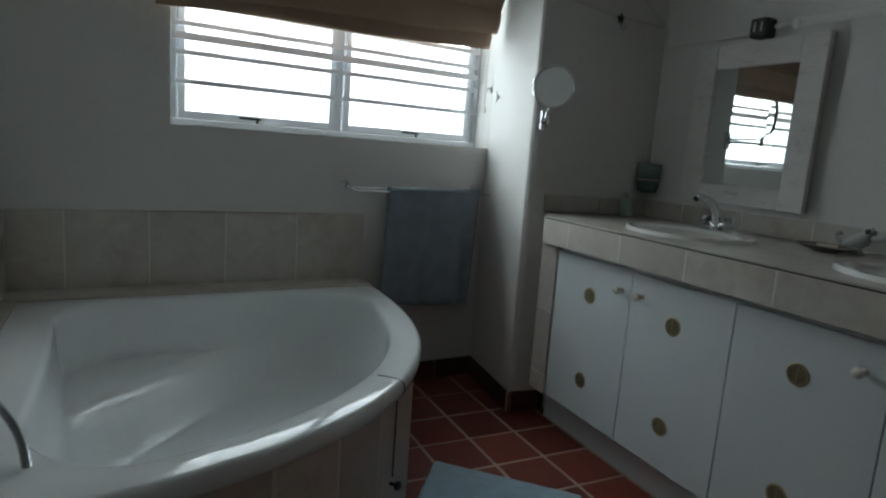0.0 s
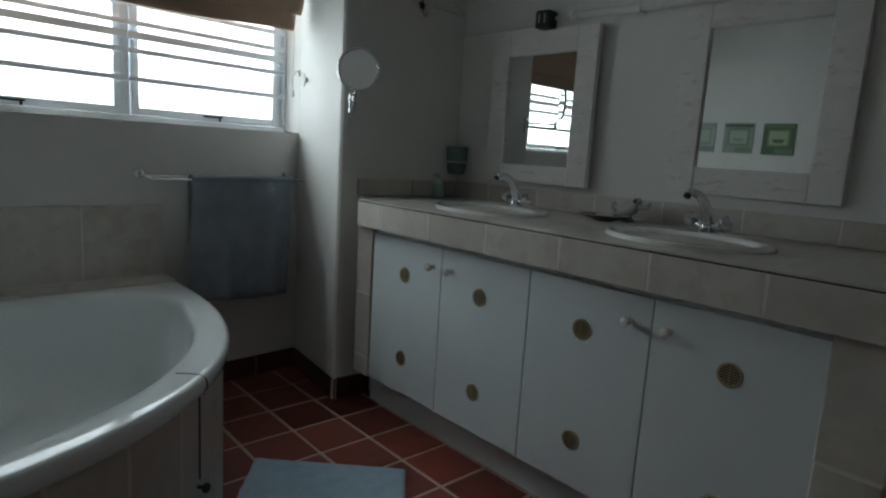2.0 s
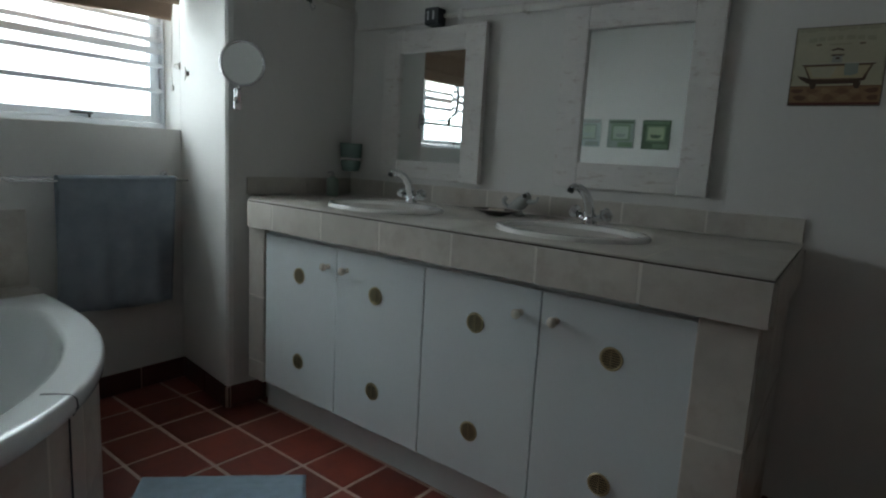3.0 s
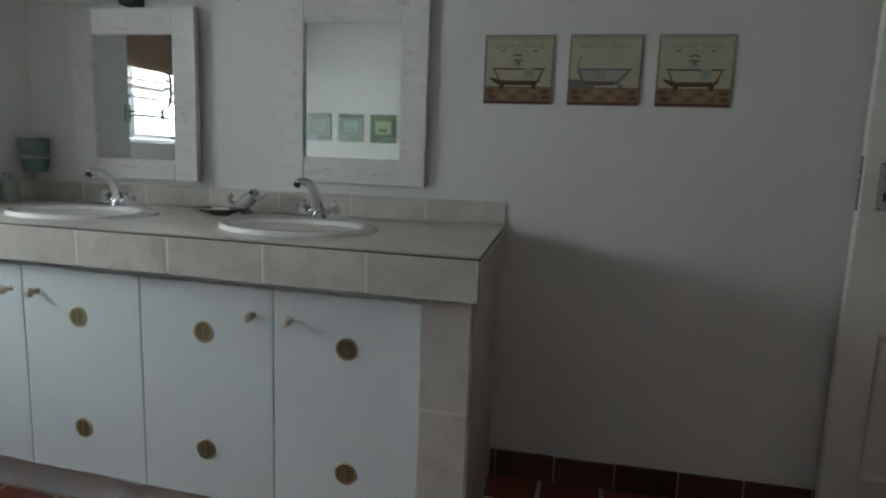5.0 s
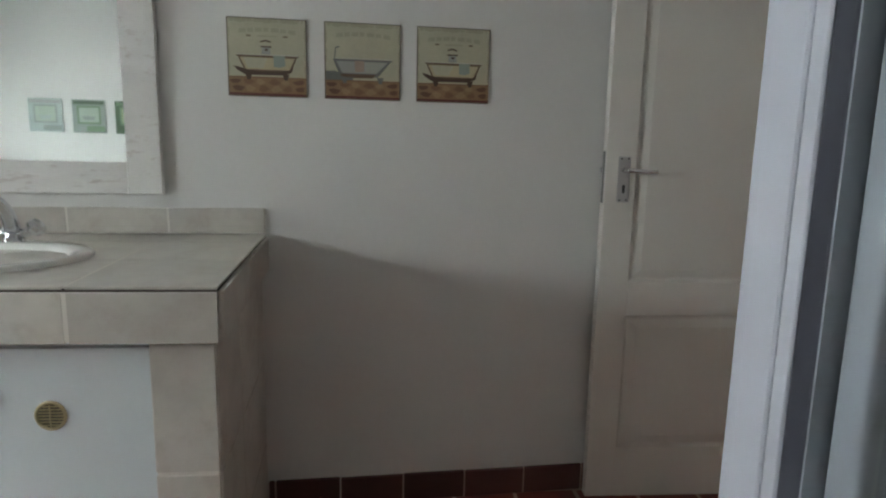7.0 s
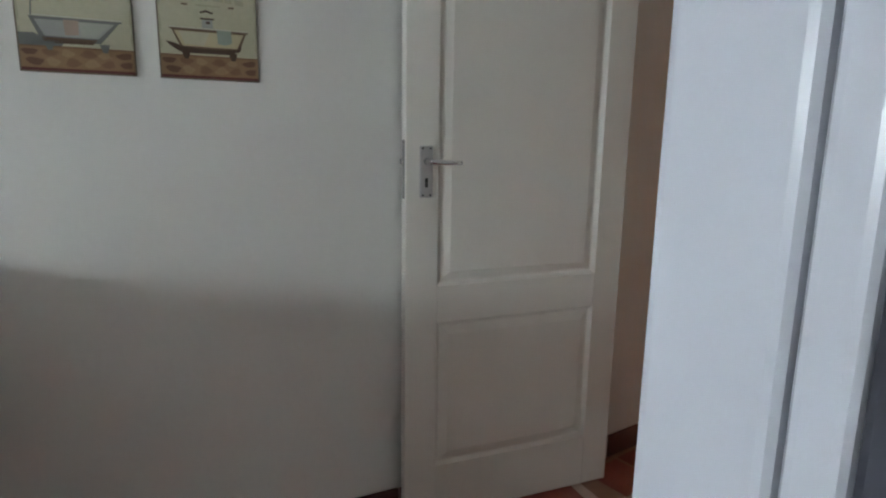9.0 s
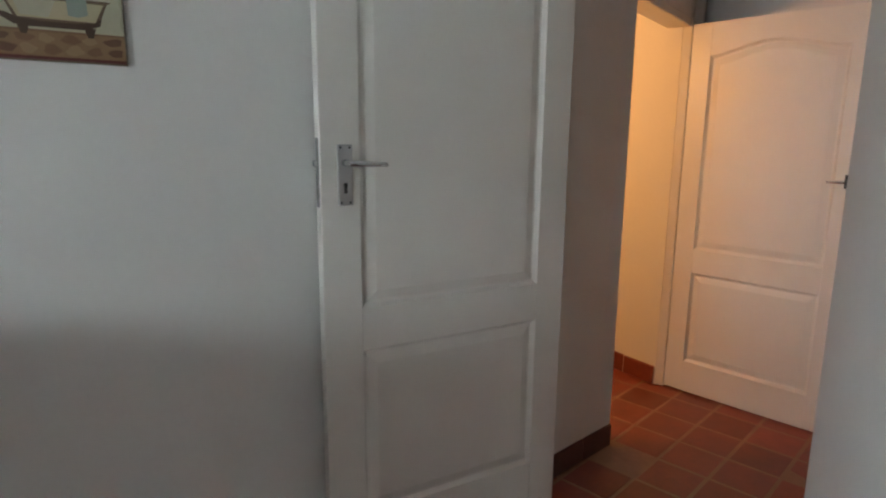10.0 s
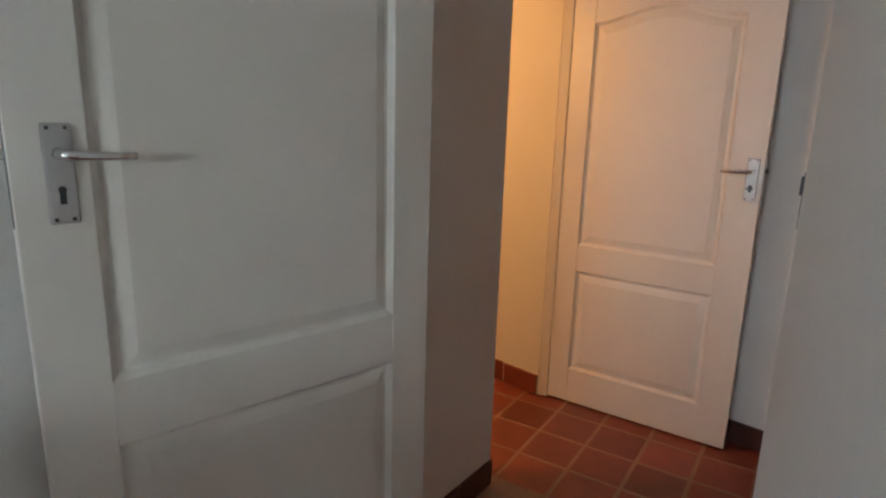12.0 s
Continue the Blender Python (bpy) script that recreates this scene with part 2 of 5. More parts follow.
# passage beyond the doorway
COR, FAR_J = (3.362, -0.204), (3.64, -0.965)
structure("wall_passage_east", strip_wall((3.286, S_WALL + 0.110), COR, -0.16, 0, 2.5), PLASTER, "white plaster passage wall")
structure("wall_over_doorway", strip_wall(COR, FAR_J, -0.16, 1.985, 2.5), PLASTER, "white plaster wall above a doorway")
structure("wall_passage_south_east", strip_wall((3.663, -1.03), (3.78, -1.36), -0.10, 0, 2.5), PLASTER, "white plaster wall behind the open door")
structure("wall_passage_far", boxed((1.95, -1.42, 0), (3.95, -1.24, 2.5)), PLASTER, "white plaster wall at the passage end")
structure("wall_passage_west", boxed((2.1, -1.24, 0), (2.24, S_WALL - 0.2, 2.5)), PLASTER, "white plaster passage wall")
structure("wall_room_south", boxed((3.670, -1.12, 0), (5.5, -0.955, 2.5)), PLASTER, "white plaster wall of the lamplit room")
structure("wall_room_east", boxed((5.3, -0.955, 0), (5.45, 1.3, 2.5)), PLASTER, "white plaster wall of the lamplit room")
structure("wall_room_north", boxed((3.48, 1.1, 0), (5.3, 1.25, 2.5)), PLASTER, "white plaster wall of the lamplit room")
structure("floor_room", boxed((3.48, 0.12, -0.2), (5.5, 1.3, -0.007)), TERRA_GROUT, "terracotta floor of the lamplit room")
structure("ceiling_room", boxed((3.48, 0.02, 2.45), (5.5, 1.3, 2.57)), CEILING, "plain white ceiling of the lamplit room")
structure("ground", boxed((-60, 5.7, -0.6), (60, 120, -0.5)), plain("dry_ground", (0.2, 0.18, 0.13)), "dry earth outside the window")


# ---- vanity ----
VAN = pose(2.461, 2.427, 0, 0, 0, -3.24)
SKEW = math.tan(radians(3.24))
TOP, FASCIA = 1.068, 0.941
VLEN = 2.168


def wall_depth(y):
    """Depth from the counter's front edge to the east wall at y along the counter."""
    return 0.850 / math.cos(radians(3.24)) - y * SKEW - 0.002


vanity = thing("vanity_counter", VAN, "beige tiled washstand counter with rounded dark nosing line", "counter")
bm = prism(bmesh.new(), [(0.0008, 0.006), (wall_depth(0.0), 0.006), (wall_depth(2.25), 2.25), (0.16, 2.38), (0.0008, VLEN)], FASCIA + 0.004, TOP - 0.012)
part("core", bm, BEIGE_GROUT, vanity)
bm = prism(bmesh.new(), [(0.0045, 0.0045), (wall_depth(0.0), 0.0045), (wall_depth(2.25), 2.25), (0.17, 2.375), (0.0045, VLEN)], TOP - 0.0125, TOP - 0.0045)
part("nosing_line", bm, BLACK_LINE, vanity, "thin dark joint under the counter edge")
bm = prism(bmesh.new(), [(0.010, 0.010), (wall_depth(0.0), 0.010), (wall_depth(2.25), 2.25), (0.17, 2.37), (0.010, VLEN)], TOP - 0.006, TOP - 0.0006)
part("top_grout", bm, BEIGE_GROUT, vanity)
JOINTS = [0.0, 0.323, 0.645, 0.970, 1.311, 1.645, 1.975, VLEN]


def tile_mesh(name, sx, sy, sz, bevel, mat):
    return mesh_of(name, boxed((0, 0, 0), (sx, sy, sz), bevel, 1), mat)


def tile(name, me, parent, m):
    ob = new(name, me)
    ob.parent = parent
    ob.matrix_local = m
    return ob


for a, b in zip(JOINTS, JOINTS[1:]):
    part("fascia_tile", boxed((0.0, a + 0.0045, FASCIA), (0.013, b - 0.0045, TOP - 0.013), 0.0012, 1), BEIGE, vanity)
    for c, d in ((0.0, 0.325), (0.325, 0.65)):
        part("top_tile", boxed((c + 0.002, a + 0.003, TOP - 0.006), (d - 0.002, b - 0.003, TOP), 0.001, 1), BEIGE, vanity)
    bm = prism(bmesh.new(), [(0.652, a + 0.002), (wall_depth(a), a + 0.002), (wall_depth(b), b - 0.002), (0.652, b - 0.002)], TOP - 0.006, TOP)
    part("top_tile", bm, BEIGE, vanity)
bm = prism(bmesh.new(), [(0.17, VLEN + 0.002), (wall_depth(2.2), VLEN + 0.002), (wall_depth(2.25), 2.25), (0.17, 2.37), (0.01, VLEN + 0.002)], TOP - 0.006, TOP)
part("top_tile", bm, BEIGE, vanity)
part("end_tile", boxed((0.014, -0.006, FASCIA), (0.40, 0.006, TOP - 0.013), 0.003, 1), BEIGE, vanity)
part("end_tile", boxed((0.404, -0.006, FASCIA), (0.845, 0.006, TOP - 0.013), 0.003, 1), BEIGE, vanity)

# tiled end posts that carry the counter
for y0, y1, name, deep in ((0.024, 0.172, "washstand_post", 0.82), (2.108, 2.235, "washstand_post", 0.14)):
    post = thing(name, VAN, "beige tiled end post under the washstand counter", "post", "washstand end posts")
    part("core", boxed((0.0562, y0 + 0.003, 0 if deep > 0.5 else 0.184), (0.06 + deep, y1 - 0.004, FASCIA)), BEIGE_GROUT, post)
    for z0, z1 in ((0.0 if deep > 0.5 else 0.182, 0.275), (0.28, 0.597), (0.603, FASCIA - 0.002)):
        part("tile", boxed((0.055, y0, z0), (0.067, y1, z1), 0.003, 1), BEIGE, post)
        if deep > 0.5:
            for x0, x1 in ((0.067, 0.36), (0.364, 0.69), (0.694, 0.84)):
                part("side_tile", boxed((x0, y0 - 0.004, z0), (x1, y0 + 0.007, z1), 0.002, 1), BEIGE, post)

SHEAR = Matrix(((1, 0, 0, 0), (0.075, 1, 0, 0), (0, 0, 1, 0), (0, 0, 0, 1)))
for top in [ob for ob in scene.objects if ob.name.startswith(("vanity_counter", "washstand_post"))]:
    for ob in top.children_recursive:
        ob.data.transform(SHEAR)

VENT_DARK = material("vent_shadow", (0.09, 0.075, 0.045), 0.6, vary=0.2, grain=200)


def ring_lathe(bm, profile, sides, m):
    rings = [[bm.verts.new((r * math.cos(2 * math.pi * k / sides), r * math.sin(2 * math.pi * k / sides), z)) for k in range(sides)] for r, z in profile[:-1]]
    rings.append(rings[0])
    for a, b in zip(rings, rings[1:]):
        for k in range(sides):
            bm.faces.new((a[k], a[(k + 1) % sides], b[(k + 1) % sides], b[k]))
    bmesh.ops.transform(bm, matrix=m, verts=bm.verts)
    return bm


# cabinet carcass behind the doors
carcass = thing("washstand_cabinet", VAN, "white melamine washstand cabinet with recessed plinth", "cabinet")
part("body", boxed((0.080, 0.176, 0.18), (0.70, 2.105, FASCIA - 0.002)), MELAMINE, carcass)
part("plinth", boxed((0.170, 0.176, 0), (0.19, 2.24, 0.178)), MELAMINE, carcass, "white recessed plinth")
DOORS = [(0.174, 0.643, 0.588), (0.647, 1.126, 0.716), (1.131, 1.607, 1.545), (1.611, 2.104, 1.660)]
VENTS = [0.402, 0.892, 1.378, 1.855]
for (y0, y1, yk), yv in zip(DOORS, VENTS):
    door = part("door", boxed((0.060, y0, 0.188), (0.078, y1, 0.912), 0.0025, 2), MELAMINE, carcass)
    knob = lathe(bmesh.new(), [(0.011, 0), (0.009, 0.006), (0.007, 0.014), (0.010, 0.020), (0.0155, 0.026), (0.017, 0.033), (0.013, 0.040), (0.004, 0.043)], 20,
                 Matrix.Translation((0.060, yk, 0.826)) @ pose(0, 0, 0, 0, -90, 0))
    part("knob", knob, CREAM, door, "round cream porcelain knob", smooth=True)
    for zv in (0.752, 0.357):
        # the disc's dark olive paints the shade of a recess behind the louvres
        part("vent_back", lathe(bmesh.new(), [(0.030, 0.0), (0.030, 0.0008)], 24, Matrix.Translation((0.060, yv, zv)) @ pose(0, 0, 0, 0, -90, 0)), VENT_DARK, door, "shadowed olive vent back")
        bm = ring_lathe(bmesh.new(), [(0.036, 0.0), (0.036, 0.0025), (0.033, 0.0045), (0.029, 0.004), (0.028, 0.001), (0.036, 0.0)], 28, Matrix.Translation((0.060, yv, zv)) @ pose(0, 0, 0, 0, -90, 0))
        vent = part("vent", bm, BRASS, door, "round gilt louvred vent", smooth=False)
        bm = bmesh.new()
        for k in range(-3, 4):
            w = math.sqrt(max(0.0, 0.028 ** 2 - (k * 0.0075) ** 2))
            box(bm, (0.0560, yv - w, zv + k * 0.0075 - 0.0012), (0.0585, yv + w, zv + k * 0.0075 + 0.0012))
        box(bm, (0.0548, yv - 0.0015, zv - 0.027), (0.0562, yv + 0.0015, zv + 0.027))
        part("louvre", bm, BRASS, door)

# backsplash along the east wall and on the pier
back = thing("backsplash", Matrix.Identity(4), "low row of beige tiles behind the washstand", "tiles", kind="structure")
y = 2.445
while y < 4.64:
    y2 = min(y + 0.325, 4.652)
    part("tile", boxed((E_WALL - 0.012, y + 0.002, TOP + 0.006), (E_WALL, y2 - 0.002, 1.160), 0.003, 1), BEIGE, back)
    y = y2
part("grout", boxed((E_WALL - 0.0105, 2.447, TOP + 0.004), (E_WALL - 0.001, 4.65, 1.1585)), BEIGE_GROUT, back)
PIERM = pose(E_WALL, 4.655, 0, 0, 0, math.degrees(math.atan2(0.095, -0.690)))
for a, b in ((0.0, 0.30), (0.303, 0.63)):
    bm = boxed((a, 0.0, TOP + 0.006), (b, 0.012, 1.158), 0.003, 1)
    bmesh.ops.transform(bm, matrix=PIERM, verts=bm.verts)
    part("tile", bm, BEIGE, back)


# ---- washbasins and taps ----
def washbasin(m):
    basin = thing("washbasin", m, "white oval ceramic drop-in washbasin set in the beige tiled counter", "basin", "washbasins")
    n, a, b = 48, 0.275, 0.233
    prof = [(1.0, 0.0), (1.0, 0.004), (0.992, 0.010), (0.972, 0.015), (0.93, 0.0165), (0.88, 0.014), (0.845, 0.006), (0.79, -0.03), (0.70, -0.085), (0.5, -0.125), (0.25, -0.14), (0.06, -0.145)]
    bm = bmesh.new()
    rings = []
    for k, (s, z) in enumerate(prof):
        back_shift = -0.030 * min(1.0, (1 - s) / 0.13)
        sa, sb = (a * s, b * s) if k < 4 else (a * s, (b - 0.022) * s)
        rings.append([bm.verts.new((back_shift + sb * math.cos(t), sa * math.sin(t), z)) for t in (2 * math.pi * i / n for i in range(n))])
    for p, q in zip(rings, rings[1:]):
        for i in range(n):
            bm.faces.new((p[i], p[(i + 1) % n], q[(i + 1) % n], q[i]))
    bm.faces.new(rings[-1])
    part("bowl", bm, CERAMIC, basin, smooth=True)
    part("waste", lathe(bmesh.new(), [(0.024, -0.146), (0.024, -0.142), (0.019, -0.141), (0.004, -0.1425)], 20, Matrix.Translation((-0.03, 0, 0))), CHROME, basin, "chrome waste", smooth=True)
    part("overflow", boxed((0.128, -0.011, -0.010), (0.140, 0.011, -0.002), 0.002, 1), DARK, basin, "dark overflow slot")
    return basin


def mixer(m):
    tap = thing("mixer_tap", m, "chrome two-handled mixer tap with arched spout behind the basin", "tap", "washbasin taps")
    part("base", lathe(bmesh.new(), [(0.031, 0), (0.031, 0.006), (0.026, 0.014), (0.022, 0.03), (0.019, 0.05)], 24), CHROME, tap, smooth=True)
    pts = [(0, 0, 0.03), (-0.004, 0, 0.060), (-0.016, 0, 0.094), (-0.038, 0, 0.124), (-0.068, 0, 0.142), (-0.098, 0, 0.146), (-0.112, 0, 0.139)]
    turn = pose(0, 0, 0, 0, 0, -12)
    spout = part("spout", tube(bmesh.new(), [turn @ Vector(p) for p in pts], [0.022, 0.0205, 0.0185, 0.0165, 0.015, 0.0145, 0.0145], 16), CHROME, tap, smooth=True)
    part("aerator", tube(bmesh.new(), [turn @ Vector((-0.112, 0, 0.139)), turn @ Vector((-0.119, 0, 0.128))], 0.0125, 14), DARK, spout, "dark spout end", smooth=True)
    for s in (-1, 1):
        bm = tube(bmesh.new(), [(0, 0, 0.022), (0.004, s * 0.028, 0.030), (0.004, s * 0.052, 0.038)], [0.016, 0.014, 0.013], 14)
        stem = part("valve", bm, CHROME, tap, smooth=True)
        head = Matrix.Translation((0.004, s * 0.054, 0.041)) @ pose(0, 0, 0, -s * 58, 0, 0)
        bm = lathe(bmesh.new(), [(0.013, -0.004), (0.024, 0.002), (0.028, 0.014), (0.024, 0.026), (0.011, 0.033), (0.002, 0.034)], 8, head)
        part("handle", bm, CHROME, stem, "faceted chrome handle", smooth=False)
    return tap


B2, B1 = VAN @ pose(0.335, 0.705, TOP), VAN @ pose(0.335, 1.610, TOP)
washbasin(B2)
washbasin(B1)
mixer(VAN @ pose(0.545, 0.735, TOP + 0.009, 0, 0, -4))
mixer(VAN @ pose(0.545, 1.650, TOP + 0.009, 0, 0, -4))


# ---- mirrors ----
def wall_mirror(y0, y1, z0, z1, iy0, iy1, iz0, iz1, label, turn=0.0):
    """Outer and inner edges of a broad wooden frame on the east wall."""
    mir = thing("wall_mirror", Matrix.Identity(4), label, "mirror", "mirrors over the washbasins")
    x0, x1 = E_WALL - 0.032, E_WALL - 0.002
    w = 0.004
    for lo, hi, mat in (((x0, y0, z0), (x1, iy0 + w, z1), FRAME_WHITE_V), ((x0, iy1 - w, z0), (x1, y1, z1), FRAME_WHITE_V),
                        ((x0 + 0.001, iy0 + w + 0.001, z0 + 0.001), (x1, iy1 - w - 0.001, iz0), FRAME_WHITE), ((x0 + 0.001, iy0 + w + 0.001, iz1), (x1, iy1 - w - 0.001, z1 - 0.001), FRAME_WHITE)):
        bm = boxed(lo, hi, 0.004, 2)
        part("frame_board", bm, mat, mir, "limewashed worn board")
    part("glass", boxed((E_WALL - 0.016, iy0 - 0.004, iz0 - 0.006), (E_WALL - 0.010, iy1 + 0.004, iz1 + 0.006)), SILVER, mir, "mirror glass")
    if turn:
        mir.matrix_world = Matrix.Translation((E_WALL, y1, 0)) @ pose(0, 0, 0, 0, 0, turn) @ Matrix.Translation((-E_WALL, -y1, 0))
    return mir


wall_mirror(3.780, 4.405, 1.186, 1.917, 3.885, 4.298, 1.276, 1.808, "rectangular mirror in a broad limewashed wooden frame near the pier", -1.9)
wall_mirror(2.777, 3.410, 1.206, 1.945, 2.882, 3.304, 1.314, 1.851, "rectangular mirror in a broad worn limewashed wooden frame")


# ---- panelled doors ----
def panel_mesh(w, z0, z1, y0, y1, arch):
    """A raised and fielded panel with moulding on the face x = 0, between y0..y1 and z0..z1; arch lifts the top's middle."""
    def outline(inset, x):
        pts = [(x, y0 + inset, z0 + inset), (x, y1 - inset, z0 + inset)]
        n = 14
        for k in range(n + 1):
            u = k / n
            y = (y1 - inset) + (y0 - y1 + 2 * inset) * u
            lift = arch * (0.5 - 0.5 * math.cos(2 * math.pi * u)) ** 0.8 if arch else 0.0
            pts.append((x, y, z1 - inset + lift))
        return pts
    return outline


def door_leaf(name, m, width, height, thick, lower, upper, stile, arch, label):
    """Leaf whose hinge edge is the local z axis; it runs along +y, and x = 0 is the seen face (towards -x)."""
    leaf = thing(name, m, label, "door")
    loops = {}
    zl0, zl1 = lower
    zu0, zu1 = upper
    part("stile", boxed((0, 0, 0.008), (thick, stile, height), 0.002, 1), DOOR_PAINT, leaf)
    part("stile", boxed((0, width - stile, 0.008), (thick, width, height), 0.002, 1), DOOR_PAINT, leaf)
    part("bottom_rail", boxed((0.0002, stile, 0.008), (thick, width - stile, zl0)), DOOR_PAINT, leaf)
    part("lock_rail", boxed((0.0002, stile, zl1), (thick, width - stile, zu0)), DOOR_PAINT, leaf)
    # top rail follows the arch
    n = 20
    bm = bmesh.new()
    low, high = [], []
    for k in range(n + 1):
        u = k / n
        yy = stile + (width - 2 * stile) * u
        lift = arch * (0.5 - 0.5 * math.cos(2 * math.pi * u)) ** 0.8 if arch else 0.0
        low.append((yy, zu1 + lift))
        high.append((yy, height))
    for xx in (0.0002, thick):
        lo = [bm.verts.new((xx, *p)) for p in low]
        hi = [bm.verts.new((xx, *p)) for p in high]
        for k in range(n):
            bm.faces.new((lo[k], lo[k + 1], hi[k + 1], hi[k]))
        loops[xx] = lo
    for k in range(n):
        bm.faces.new((loops[0.0002][k], loops[thick][k], loops[thick][k + 1], loops[0.0002][k + 1]))
    part("top_rail", bm, DOOR_PAINT, leaf)
    for (z0, z1), ar in ((lower, 0.0), (upper, arch)):
        out = panel_mesh(width, z0, z1, stile, width - stile, ar)
        bm = bmesh.new()
        rings = []
        for inset, depth in ((0.0, 0.0), (0.004, 0.005), (0.012, 0.0125), (0.020, 0.0125), (0.028, 0.0095), (0.048, 0.004), (0.054, 0.004)):
            rings.append([bm.verts.new(p) for p in out(inset, depth)])
        for a, b in zip(rings, rings[1:]):
            for k in range(len(a)):
                bm.faces.new((a[k], a[(k + 1) % len(a)], b[(k + 1) % len(b)], b[k]))
        bm.faces.new(rings[-1])
        part("panel", bm, DOOR_PAINT, leaf)
        back_ring = panel_mesh(width, z0, z1, stile, width - stile, ar)(0.0, thick - 0.006)
        bm = bmesh.new()
        bm.faces.new([bm.verts.new(p) for p in back_ring])
        part("back_panel", bm, DOOR_PAINT, leaf)
    return leaf


def lever(parent, y, z, toward, keyed=False):
    """Handle on its plate; the lever runs along y by the sign of toward."""
    plate = part("handle_plate", boxed((-0.006, y - 0.0225, z - 0.116), (0.0, y + 0.0225, z + 0.052), 0.004, 2), SATIN, parent, "satin aluminium handle plate")
    bm = tube(bmesh.new(), [(-0.006, y, z + 0.002), (-0.030, y, z + 0.002), (-0.044, y + toward * 0.004, z + 0.002), (-0.050, y + toward * 0.022, z + 0.001), (-0.050, y + toward * 0.070, z - 0.001), (-0.049, y + toward * 0.108, z - 0.002)],
              [0.0105, 0.0095, 0.0095, 0.009, 0.0075, 0.006], 14)
    part("lever", bm, CHROME, plate, "chrome lever", smooth=True)
    bm = bmesh.new()
    lathe(bm, [(0.0062, 0.0), (0.0062, 0.0012)], 14, Matrix.Translation((-0.0062, y, z - 0.058)) @ pose(0, 0, 0, 0, -90, 0))
    box(bm, (-0.0074, y - 0.0048, z - 0.082), (-0.0060, y + 0.0048, z - 0.060))
    part("keyhole", bm, DARK, plate, "dark keyhole")
    for dy in (-0.013, 0.013):
        for dz in (0.044, -0.108):
            part("screw", lathe(bmesh.new(), [(0.0034, 0), (0.0034, 0.0012), (0.002, 0.0018)], 10, Matrix.Translation((-0.0060, y + dy, z + dz)) @ pose(0, 0, 0, 0, -90, 0)), DARK, plate)
    if keyed:
        bm = tube(bmesh.new(), [(-0.006, y, z - 0.064), (-0.026, y, z - 0.064)], 0.003, 10)
        box(bm, (-0.044, y - 0.003, z - 0.077), (-0.026, y + 0.003, z - 0.051), 0.001, 1)
        box(bm, (-0.0435, y - 0.012, z - 0.067), (-0.0265, y + 0.012, z - 0.061), 0.001, 1)
        part("key", bm, DARK, plate, "dark key in the lock")


# bathroom door, swung back against the east wall; hinge edge at the doorway
LEAF_W = 0.874
lx0, ly0, lx1, ly1 = 3.166, 0.345, 3.238, 1.240
ang = math.degrees(math.atan2(-(lx1 - lx0), ly1 - ly0))
D1 = pose(lx0, ly0, 0, 0, 0, ang)
d1 = door_leaf("door_1", D1, LEAF_W, 2.155, 0.040, (0.216, 0.762), (0.892, 2.02), 0.116, 0.0, "white painted two-panel door standing open against the wall")
d1["kind"] = "structure"
lever(d1, LEAF_W - 0.070, 1.315, -1)
part("latch_plate", boxed((0.009, LEAF_W - 0.001, 1.195), (0.031, LEAF_W + 0.002, 1.385), 0.0006, 1), LATCH, d1, "dark latch plate")
part("latch_bolt", boxed((0.013, LEAF_W, 1.307), (0.027, LEAF_W + 0.013, 1.325), 0.002, 1), CHROME, d1, "chrome latch bolt")

# door of the lamplit room, swung out across the passage
fx0, fy0, fx1, fy1 = 3.658, -0.975, 2.808, -1.118
ang = math.degrees(math.atan2(-(fx1 - fx0), fy1 - fy0))
W2 = math.hypot(fx1 - fx0, fy1 - fy0)
d2 = door_leaf("door_2", pose(fx0, fy0, 0, 0, 0, ang), W2, 1.955, 0.040, (0.180, 0.680), (0.806, 1.795), 0.130, 0.055, "cream painted two-panel door with arched top panel standing ajar")
d2["kind"] = "structure"
lever(d2, W2 - 0.040, 1.205, -1, keyed=True)
part("latch_plate", boxed((0.009, W2 - 0.001, 1.09), (0.031, W2 + 0.002, 1.28), 0.0006, 1), SATIN, d2, "satin latch plate")
part("latch_bolt", boxed((0.013, W2, 1.20), (0.027, W2 + 0.012, 1.218), 0.002, 1), DARK, d2, "latch bolt")
for ob in d2.children_recursive:
    ob.data.transform(Matrix.Scale(-1, 4, (1, 0, 0)))
    ob.data.flip_normals()


# ---- bath ----
BX, BY, BA, BB, BN, RIM = W_WALL + 0.02, 5.262, 1.555, 1.69, 2.6, 0.622
CX, CY = 1.02, 4.52


def bath_radius(theta, a, b, x_min, y_max):
    """How far the outline lies from the bath's middle, along theta."""
    c, s = math.cos(theta), math.sin(theta)
    lo, hi = 0.0, 3.0
    for _ in range(40):
        r = (lo + hi) / 2
        px, py = CX + r * c, CY + r * s
        inside = px >= x_min and py <= y_max
        if inside and px > BX and py < BY:
            inside = ((px - BX) / a) ** BN + ((BY - py) / b) ** BN <= 1
        lo, hi = (r, hi) if inside else (lo, r)
    return lo


N = 120
TH = [2 * math.pi * k / N for k in range(N)]
outer = [bath_radius(t, BA, BB, BX, BY) for t in TH]
raw = [bath_radius(t, BA - 0.116, BB - 0.124, BX + 0.20, BY - 0.16) for t in TH]


def smoothed(values, reach):
    return [sum(values[(k + j) % N] for j in range(-reach, reach + 1)) / (2 * reach + 1) for k in range(N)]


